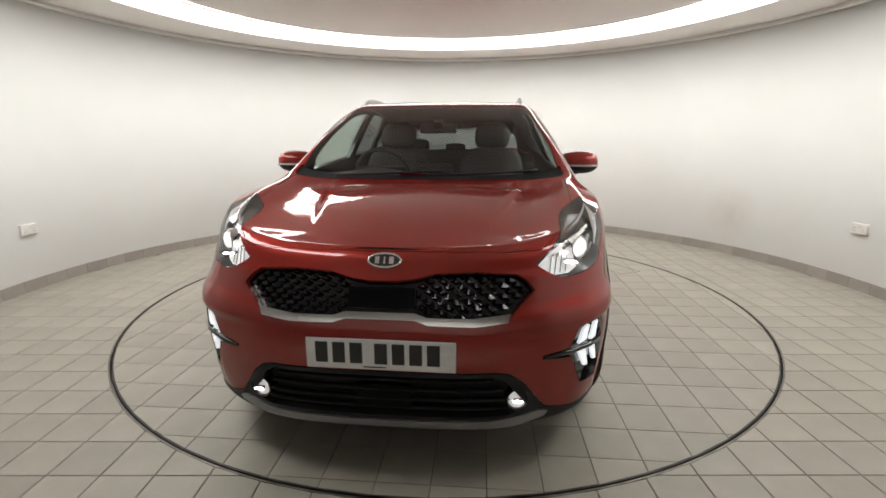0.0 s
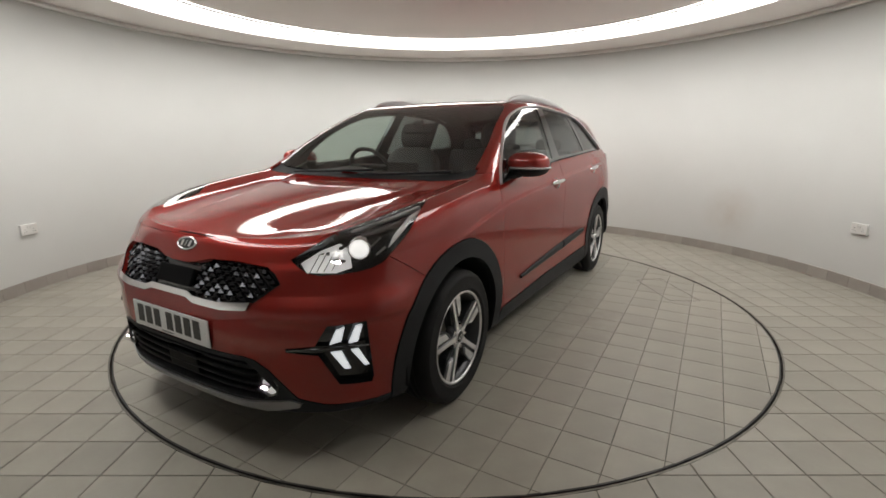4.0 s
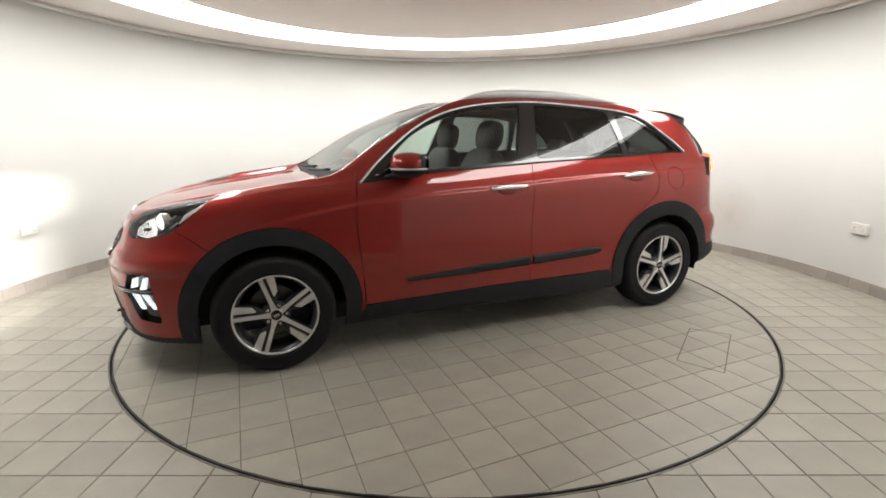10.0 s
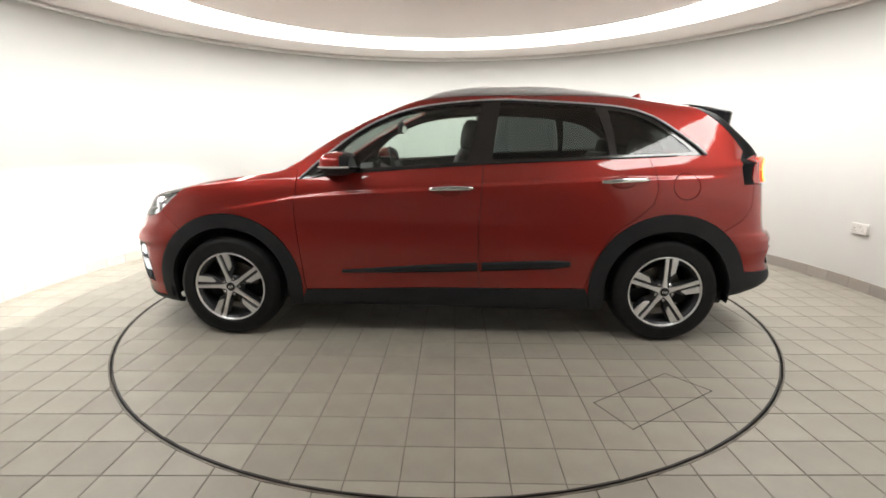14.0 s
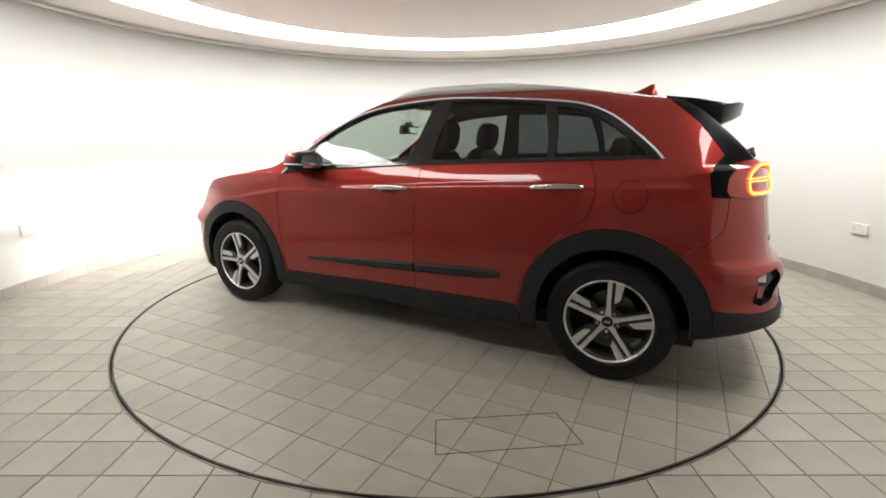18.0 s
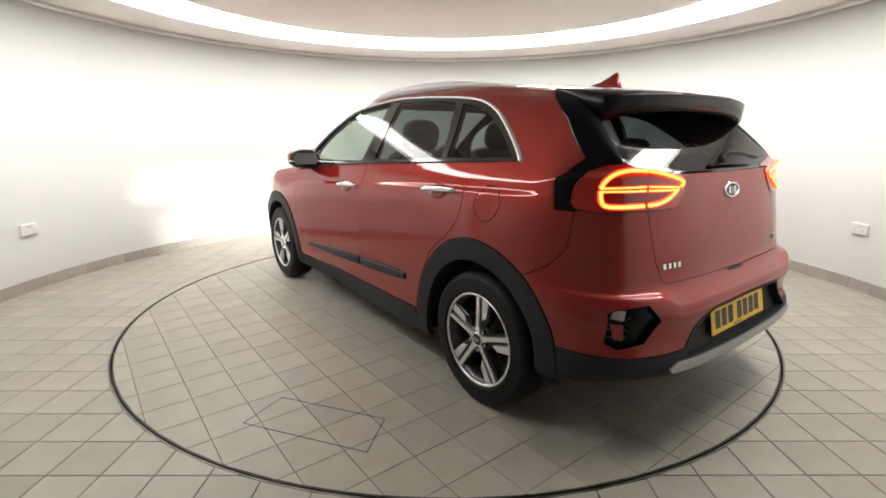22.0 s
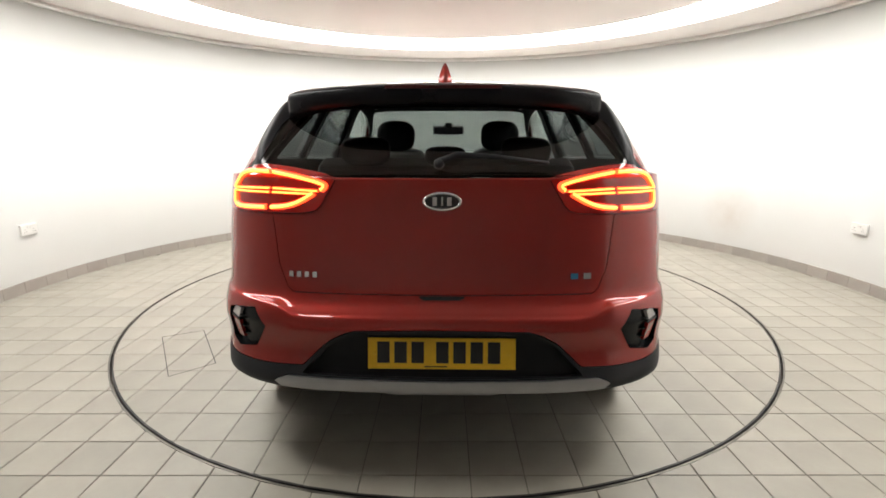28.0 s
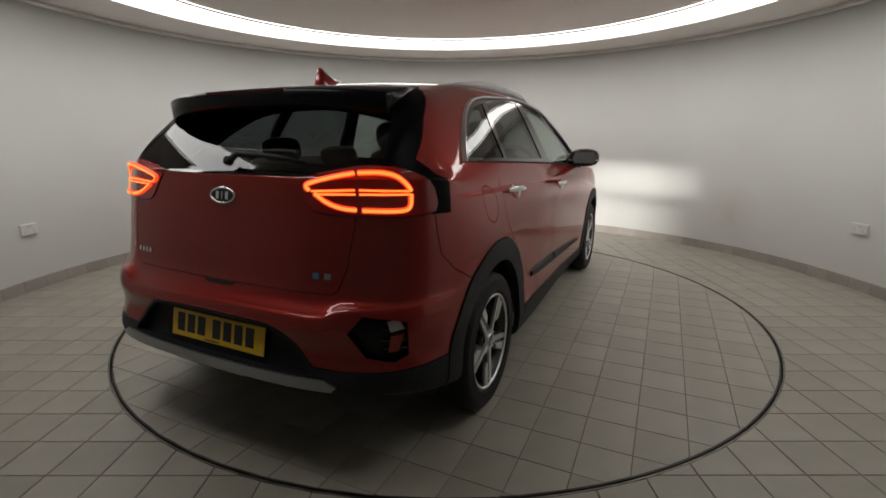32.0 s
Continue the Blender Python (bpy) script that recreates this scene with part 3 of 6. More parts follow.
    def finish(self):
        bm = self.bm
        bm.verts.ensure_lookup_table()
        bm.verts.index_update()
        self.co = [v.co.copy() for v in bm.verts]
        self.no = [self.normal(c) for c in self.co]
        self.panels = {n: [] for n in self.names}
        for f in bm.faces:
            self.panels[self.names[f[self.layer]]].append([v.index for v in f.verts])
        bm.free()

    def on(self, view_dir, p):
        """Where a ray from far along view_dir through p meets the skin, with its normal there; past the outline, the nearest place."""
        p = Vector(p)
        side = -1 if p.y < 0 and abs(view_dir[1]) < 0.5 else 1
        p.y *= side
        co, no = self.meet(view_dir, p)
        return Vector((co.x, co.y * side, co.z)), Vector((no.x, no.y * side, no.z))

    def meet(self, view_dir, p):
        d = Vector(view_dir).normalized()
        heart = Vector((0, 0, 0.75))
        for k in range(40):
            q = p.lerp(heart, k * 0.01)
            co, n, i, dist = self.tree.ray_cast(q + d * (3 - q.dot(d)), -d)
            if co is not None:
                return co, self.normal(co)
        co = self.tree.find_nearest(p)[0]
        return co, self.normal(co)

    def sheet(self, names, push=0.0, depth=0.014, gap=0.0016, inner=True):
        """Outer faces, rim and inner faces of a panel: vertices, faces, slots, and the normals of the outer corners."""
        faces = [f for n in names for f in self.panels.get(n, [])]
        edge = {}
        for f in faces:
            c = sum((self.co[i] for i in f), Vector()) / len(f)
            for i, a in enumerate(f):
                b = f[(i + 1) % len(f)]
                key = (min(a, b), max(a, b))
                edge.setdefault(key, []).append((a, b, c))
        rim = [e[0] for e in edge.values() if len(e) == 1]
        rim = [(a, b, c) for a, b, c in rim if not (abs(self.co[a].y) < 1e-4 and abs(self.co[b].y) < 1e-4)]
        shift = {}
        for a, b, c in rim:
            t = (self.co[b] - self.co[a])
            d = self.no[a].cross(t)
            if d.length < 1e-9:
                continue
            d.normalize()
            if d.dot(c - self.co[a]) < 0:
                d = -d
            for i in (a, b):
                shift[i] = shift.get(i, Vector()) + d
        used = sorted({i for f in faces for i in f})
        at = {i: k for k, i in enumerate(used)}
        pos, nor = [], [self.no[i] for i in used]
        for i in used:
            p = self.co[i] + self.no[i] * push
            if i in shift and shift[i].length > 1e-6:
                s = shift[i].normalized() * gap
                if abs(self.co[i].y) < 1e-4:
                    s.y = 0
                p = p + s
            pos.append(p)
        n = len(used)
        vs = pos + [p - m * depth for p, m in zip(pos, nor)]
        fs, slots = [tuple(at[i] for i in f) for f in faces], [0] * len(faces)
        for a, b, c in rim:
            fs.append((at[b], at[a], at[a] + n, at[b] + n))
            slots.append(0)
        if inner:
            fs += [tuple(at[i] + n for i in reversed(f)) for f in faces]
            slots += [1] * len(faces)
        return vs, fs, slots, nor, len(faces)


def mirrored(sheet):
    vs, fs, slots, nor, k = sheet
    m = Vector((1, -1, 1))
    return [v * m for v in vs], [f[::-1] for f in fs], slots, [v * m for v in nor], k


def sheet_mesh(name, sheets, mats):
    vs, fs, slots, flat, normals = [], [], [], [], []
    for v, f, s, nor, k in sheets:
        o = len(vs)
        vs += v
        for i, q in enumerate(f):
            fs.append(tuple(x + o for x in q))
            slots.append(s[i])
            flat.append(i < k)
            normals += [tuple(nor[x]) if i < k else (0, 0, 0) for x in q]
    me = mesh_of(name, vs, fs, mats, False, slots)
    me.polygons.foreach_set("use_smooth", flat)
    me.normals_split_custom_set(normals)
    return me


# ---- the car ----
CAR_OFF = (-0.020, -0.019)
GLASS = glazing("clear car glass", (0.72, 0.80, 0.76))
GLASS_SCREEN = glazing("tinted windscreen glass", (0.60, 0.66, 0.63))
GLASS_REAR = glazing("tinted rear window glass", (0.25, 0.27, 0.27), film=0.042)
GLASS_DARK = glazing("privacy glass", (0.20, 0.225, 0.22), film=0.05)
LENS = glazing("clear lamp cover", (0.95, 0.95, 0.95))
RED_LENS = surface("dark red lamp plastic", (0.24, 0.008, 0.006), (0.36, 0.015, 0.011), 0.12, scale=5.0, coat=0.8)
DARK_RED = surface("unlit dark red lens", (0.035, 0.003, 0.003), (0.055, 0.005, 0.004), 0.3, scale=5.0, sheen=0.3)
RED_GLOW = glowing("lit tail lamp guide", (1.0, 0.06, 0.012), 3.2)
AMBER_CORE = glowing("hot core of the tail lamp guide", (1.0, 0.36, 0.055), 3.4)
WHITE_GLOW = glowing("lit white lamp", (0.93, 0.97, 1.0), 0.95)
BEAM = glowing("lamp filament", (1.0, 0.96, 0.90), 230000.0)
FOG_BEAM = glowing("fog lamp filament", (1.0, 0.96, 0.90), 420000.0)
SHIELD_SHADE_BLACK = surface("matt black of lamp shields and recess shade", (0.004, 0.004, 0.004), (0.006, 0.006, 0.006), 0.9, scale=5.0)
BOWL = glowing("lamplit reflector", (0.95, 0.95, 0.93), 0.55)
HEAD_GLOW = glowing("lit headlamp reflector", (1.0, 0.98, 0.94), 1.5)
PLATE_WHITE = surface("white reflective plate", (0.70, 0.70, 0.70), (0.76, 0.76, 0.76), 0.35, scale=30.0)
PLATE_YELLOW = surface("yellow reflective plate", (0.86, 0.52, 0.02), (0.92, 0.58, 0.03), 0.35, scale=30.0)
INK = surface("black plate ink", (0.012, 0.012, 0.012), (0.02, 0.02, 0.02), 0.4, scale=20.0)
SEAT = surface("black seat leather", (0.013, 0.013, 0.014), (0.026, 0.026, 0.027), 0.5, scale=9.0, fine=260.0, bump=0.25)
DARK_CHROME = surface("dark smoked chrome", (0.012, 0.012, 0.014), (0.035, 0.035, 0.04), 0.16, 0.7, scale=22.0)
MIRROR = surface("mirror glass", (0.82, 0.83, 0.84), (0.86, 0.87, 0.88), 0.02, 1.0, scale=3.0)
AMBER = surface("clear indicator lens", (0.42, 0.39, 0.37), (0.55, 0.52, 0.50), 0.15, scale=6.0, coat=0.6)
BLUE = surface("blue enamel", (0.05, 0.17, 0.30), (0.07, 0.22, 0.36), 0.25, scale=9.0)
HEADLINER = surface("grey roof lining", (0.06, 0.06, 0.058), (0.08, 0.08, 0.078), 0.9, scale=12.0)

DLO_TOP = [(0.870, 1.000), (0.770, 1.095), (0.650, 1.192), (0.530, 1.278), (0.390, 1.353), (0.235, 1.407), (0.025, 1.446), (-0.29, 1.469), (-0.546, 1.463), (-0.807, 1.447), (-1.0, 1.430),
           (-1.149, 1.403), (-1.275, 1.350), (-1.393, 1.266), (-1.481, 1.194), (-1.532, 1.142)]
DLO_LOW = [(-1.365, 1.137), (-1.005, 1.122), (-0.653, 1.106), (-0.236, 1.087), (0.174, 1.062), (0.577, 1.036), (0.80, 1.005)]
GRILLE = [(-0.05, 0.750), (0.05, 0.750), (0.110, 0.757), (0.184, 0.775), (0.32, 0.780), (0.46, 0.770), (0.495, 0.75), (0.522, 0.7185), (0.442, 0.648), (0.43, 0.626), (0.32, 0.616), (0.165, 0.619),
          (0.118, 0.634), (-0.05, 0.634)]
GRILLE_BAR = [(-0.05, 0.656), (0.12, 0.656), (0.16, 0.643), (0.30, 0.641), (0.440, 0.652), (0.43, 0.626), (0.32, 0.616), (0.165, 0.619), (0.118, 0.634), (-0.05, 0.634)]
HEAD_VIEW, LAMP_VIEW, TAIL_VIEW, POCKET_VIEW = axes(42, 20), axes(45), axes(135), axes(160)
HEADLAMP = [(-0.956, 0.116), (-0.898, 0.148), (-0.797, 0.209), (-0.695, 0.262), (-0.564, 0.322), (-0.405, 0.374), (-0.455, 0.307), (-0.515, 0.209), (-0.588, 0.129), (-0.629, 0.089), (-0.712, 0.06),
            (-0.852, 0.05), (-0.914, 0.073)]
DRL = [(-1.090, 0.487), (-0.985, 0.500), (-0.938, 0.576), (-0.798, 0.584), (-0.776, 0.351), (-0.783, 0.326), (-0.904, 0.337), (-0.975, 0.464), (-1.090, 0.474)]
TAILLAMP = [(1.138, 1.090), (1.071, 1.111), (0.972, 1.132), (0.885, 1.142), (0.793, 1.129), (0.714, 1.090), (0.690, 1.036), (0.697, 0.984), (0.798, 0.971), (0.959, 0.973), (1.044, 0.975), (1.100, 0.985), (1.122, 1.032)]
POCKET = [(-0.029, 0.632), (0.072, 0.645), (0.122, 0.584), (0.066, 0.499), (-0.032, 0.480), (-0.076, 0.50), (-0.076, 0.62)]


def cut_skin():
    s = Skin()
    left = lambda c: c.y > 0.3
    s.cut("roof", [(0.20, -0.05), (0.205, 0.30), (0.215, 0.50), (-0.2, 0.525), (-0.8, 0.525), (-1.3, 0.52), (-1.52, 0.50), (-1.54, -0.05)], ABOVE, lambda c: c.z > 1.2)
    s.cut("fender", [(0.887, 1.06), (0.897, 0.896), (0.905, 0.80), (0.894, 0.656), (0.876, 0.467), (0.862, 0.10), (2.0, 0.10), (2.0, 0.95), (1.4, 1.06)], SIDE, left)
    s.cut("front_bumper", [(1.62, 0.68), (1.723, 0.754), (1.786, 0.80), (1.90, 0.842), (1.98, 0.850), (2.4, 0.850), (2.4, 0.05), (1.30, 0.05), (1.30, 0.3)], SIDE)
    s.cut("bonnet", rounded([(2.2, -0.1), (2.2, 0.50), (2.012, 0.50), (1.960, 0.575), (1.80, 0.668), (1.6, 0.712), (1.35, 0.735), (1.10, 0.750), (1.035, 0.735), (1.052, 0.40), (1.062, 0.0), (1.062, -0.1)], 2, (0, 1, 2, 7, 8, 11)), ABOVE,
          lambda c: c.z > 0.842 and c.x > 0.9)
    s.cut("cowl", [(1.062, -0.1), (1.062, 0.0), (1.052, 0.40), (1.035, 0.735), (1.0, 0.76), (0.930, 0.750), (0.935, 0.732), (0.965, 0.66), (0.985, 0.40), (0.992, 0.0), (0.992, -0.1)], ABOVE, lambda c: 0.85 < c.x < 1.2 and c.z > 0.95)
    door_front = [(0.887, 1.02), (0.897, 0.896), (0.905, 0.80), (0.894, 0.656), (0.876, 0.467), (0.862, 0.315)]
    split = [(-0.215, 0.336), (-0.209, 0.681), (-0.225, 0.928), (-0.236, 1.10)]
    s.cut("front_door", door_front + split + [(0.577, 1.05)], SIDE, left)
    s.cut("rear_door", split[::-1] + [(-0.861, 0.343), (-0.90, 0.50), (-1.0, 0.68), (-1.144, 0.787), (-1.223, 0.86), (-1.245, 0.942), (-1.241, 1.022), (-1.20, 1.135)], SIDE, left)
    s.cut("rear_bumper", [(-1.54, 0.672), (-1.66, 0.715), (-1.75, 0.765), (-1.806, 0.83), (-1.815, 0.90), (-1.815, 0.99), (-2.4, 0.99), (-2.4, 0.05), (-1.3, 0.05), (-1.3, 0.3)], SIDE)
    s.cut("tailgate", [(-0.1, 0.693), (0.53, 0.699), (0.553, 0.715), (0.583, 0.793), (0.605, 0.961), (0.640, 1.12), (0.66, 1.17), (-0.1, 1.17)], BACK, lambda c: c.x < -1.7)
    s.cut("back_trim", [(-1.746, 0.975), (-1.727, 1.077), (-1.755, 1.13), (-1.782, 1.160), (-1.662, 1.308), (-1.515, 1.430), (-1.46, 1.60), (-2.1, 1.60), (-2.1, 1.12), (-1.86, 1.14), (-1.83, 1.10), (-1.80, 1.03), (-1.825, 0.975)], SIDE,
          lambda c: c.x < -1.4 and c.z > 0.9)
    s.cut("rear_window", [(-0.1, 1.097), (0.367, 1.100), (0.600, 1.119), (0.668, 1.145), (0.625, 1.28), (0.560, 1.362), (0.3, 1.375), (-0.1, 1.38)], BACK, lambda c: c.x < -1.6 and c.z > 1.05)
    s.cut("windscreen", rounded([(0.992, -0.1), (0.985, 0.40), (0.965, 0.66), (0.935, 0.732), (0.75, 0.712), (0.60, 0.676), (0.40, 0.630), (0.30, 0.608), (0.245, 0.580), (0.215, 0.50), (0.205, 0.30), (0.20, -0.1)], 3, (0, 2, 3, 11)), ABOVE, lambda c: c.z > 1.0 and c.x < 1.05)
    s.cut("pillar_trim", eased_line(DLO_TOP, 2) + DLO_LOW, SIDE, left)
    s.cut("front_glass", rounded([(0.690, 1.055), (0.655, 1.155), (0.530, 1.262), (0.385, 1.340), (0.225, 1.394), (0.02, 1.428), (-0.230, 1.446), (-0.205, 1.35), (-0.132, 1.105), (0.174, 1.080)], 2, (0, 1, 6, 8)), SIDE, left)
    s.cut("rear_glass", [(-0.290, 1.118), (-0.325, 1.35), (-0.345, 1.449), (-0.546, 1.445), (-0.78, 1.431), (-0.915, 1.414), (-0.962, 1.25), (-0.975, 1.142), (-0.653, 1.125)], SIDE, left)
    s.cut("quarter_glass", rounded([(-1.020, 1.145), (-1.010, 1.28), (-0.985, 1.405), (-1.13, 1.375), (-1.24, 1.325), (-1.36, 1.245), (-1.43, 1.185), (-1.455, 1.160), (-1.30, 1.152)], 2, (0, 2, 7)), SIDE, left)
    s.cut("side_cladding", [(0.862, 0.312), (0.112, 0.334), (-0.317, 0.337), (-0.861, 0.343), (-1.0, 0.05), (1.0, 0.05)], SIDE, left)
    s.cut("rear_lower", [(-0.1, 0.591), (0.30, 0.586), (0.345, 0.572), (0.401, 0.537), (0.489, 0.452), (0.60, 0.447), (0.78, 0.447), (0.95, 0.46), (0.95, 0.05), (-0.1, 0.05)], BACK, lambda c: c.x < -1.5)
    s.cut("plate_recess", [(-0.1, 0.580), (0.295, 0.575), (0.335, 0.562), (0.390, 0.527), (0.470, 0.450), (0.490, 0.425), (-0.1, 0.415)], BACK, lambda c: c.x < -1.9)
    s.cut("rear_skid", [(-0.1, 0.407), (0.546, 0.416), (0.592, 0.394), (0.57, 0.378), (0.20, 0.374), (0.17, 0.366), (-0.1, 0.366)], BACK, lambda c: c.x < -1.9)
    s.cut("front_lower", [(-0.1, 0.447), (0.40, 0.446), (0.445, 0.435), (0.49, 0.398), (0.575, 0.278), (0.66, 0.250), (0.78, 0.240), (0.95, 0.245), (0.95, 0.05), (-0.1, 0.05)], FRONT, lambda c: c.x > 1.5)
    s.cut("lower_grille", [(-0.1, 0.428), (0.40, 0.428), (0.435, 0.405), (0.505, 0.302), (0.45, 0.268), (-0.1, 0.262)], FRONT, lambda c: c.x > 1.9)
    s.cut("front_skid", [(-0.1, 0.243), (0.398, 0.252), (0.55, 0.272), (0.588, 0.258), (0.575, 0.240), (0.447, 0.213), (0.20, 0.211), (0.17, 0.204), (-0.1, 0.204)], FRONT, lambda c: c.x > 1.9)
    s.cut("front_arch", disc(1.35, 0.33, 0.462), SIDE, left)
    s.cut("rear_arch", disc(-1.35, 0.338, 0.467), SIDE, left)
    for x in (1.35, -1.35):
        s.cut("hole", disc(x, 0.332, 0.372)[:25] + [(x - 0.372, 0.0), (x + 0.372, 0.0)], SIDE, left)
    s.cut("grille", GRILLE, FRONT, lambda c: c.x > 1.9)
    s.cut("grille_bar", GRILLE_BAR, FRONT, lambda c: c.x > 1.9)
    s.cut("headlamp", rounded(HEADLAMP, 2, (0, 5)), HEAD_VIEW, lambda c: c.x > 1.3 and c.y > 0.4)
    s.cut("drl_pocket", DRL, LAMP_VIEW, lambda c: c.x > 1.6 and c.y > 0.4)
    s.cut("tail_lamp", rounded(TAILLAMP, 2, (0, 8)), TAIL_VIEW, lambda c: c.x < -1.6 and c.y > 0.2)
    s.cut("rear_pocket", POCKET, POCKET_VIEW, lambda c: c.x < -1.7 and c.y > 0.4)
    s.cut("fuel_flap", disc(-1.408, 0.965, 0.076, 32), SIDE, left)
    s.finish()
    return s


def tube(path, profile, closed=False, up=(0, 0, 1)):
    """Vertices and faces of a profile [(across, up)] swept along a path, capped."""
    n, k = len(path), len(profile)
    vs, fs = [], []
    for i, p in enumerate(path):
        p = Vector(p)
        a, b = Vector(path[max(i - 1, 0)]), Vector(path[min(i + 1, n - 1)])
        t = (b - a).normalized()
        s = t.cross(Vector(up)).normalized()
        u = s.cross(t)
        q = profile[i] if isinstance(profile[0][0], (tuple, list)) else profile
        vs += [p + s * x + u * y for x, y in q]
    k = len(vs) // n
    for i in range(n - 1):
        fs += [(i * k + j, i * k + (j + 1) % k, (i + 1) * k + (j + 1) % k, (i + 1) * k + j) for j in range(k)]
    fs += [tuple(range(k))[::-1], tuple(range((n - 1) * k, n * k))]
    return vs, fs


def oval(a, b, n=10):
    return [(a * math.cos(2 * math.pi * k / n), b * math.sin(2 * math.pi * k / n)) for k in range(n)]


def prism(poly, h, bevel=0.0):
    """A flat outline (x, y) raised to height h, with an eased top edge."""
    n = len(poly)
    c = Vector((sum(p[0] for p in poly) / n, sum(p[1] for p in poly) / n))
    rings = [(0, 0.0), (h - bevel, 0.0), (h, bevel)] if bevel else [(0, 0.0), (h, 0.0)]
    vs = []
    for z, ins in rings:
        for p in poly:
            d = Vector(p) - c
            q = c + d * max(0.0, 1 - ins / max(d.length, 1e-4))
            vs.append((q.x, q.y, z))
    fs = [tuple(range(n))[::-1], tuple(range((len(rings) - 1) * n, len(rings) * n))]
    for k in range(len(rings) - 1):
        fs += [(k * n + i, k * n + (i + 1) % n, (k + 1) * n + (i + 1) % n, (k + 1) * n + i) for i in range(n)]
    return vs, fs


def moved(piece, m):
    return [m @ Vector(v) for v in piece[0]], piece[1]


def flipped(piece):
    return [(v[0], -v[1], v[2]) for v in piece[0]], [f[::-1] for f in piece[1]]


def draped(s, poly, view_dir, view, lift, thick):
    """A flat outline laid on the skin as seen from view_dir: a plate that follows it, lifted and of that thickness."""
    U, V = view
    top, bot = [], []
    n = len(poly)
    c = (sum(p[0] for p in poly) / n, sum(p[1] for p in poly) / n)
    rings = [[(c[0] + (p[0] - c[0]) * k, c[1] + (p[1] - c[1]) * k) for p in poly] for k in (1.0, 0.55)] + [[c]]
    vs = []
    for ring in rings:
        for u, v in ring:
            co, no = s.on(view_dir, U * u + V * v)
            vs.append((co + no * lift, no))
    pos = [p for p, no in vs] + [p - no * thick for p, no in vs[:n]]
    fs = []
    for i in range(n):
        j = (i + 1) % n
        fs += [(i, j, n + j, n + i), (n + i, n + j, 2 * n), (i, 2 * n + 1 + i, 2 * n + 1 + j, j)]
    return pos, fs


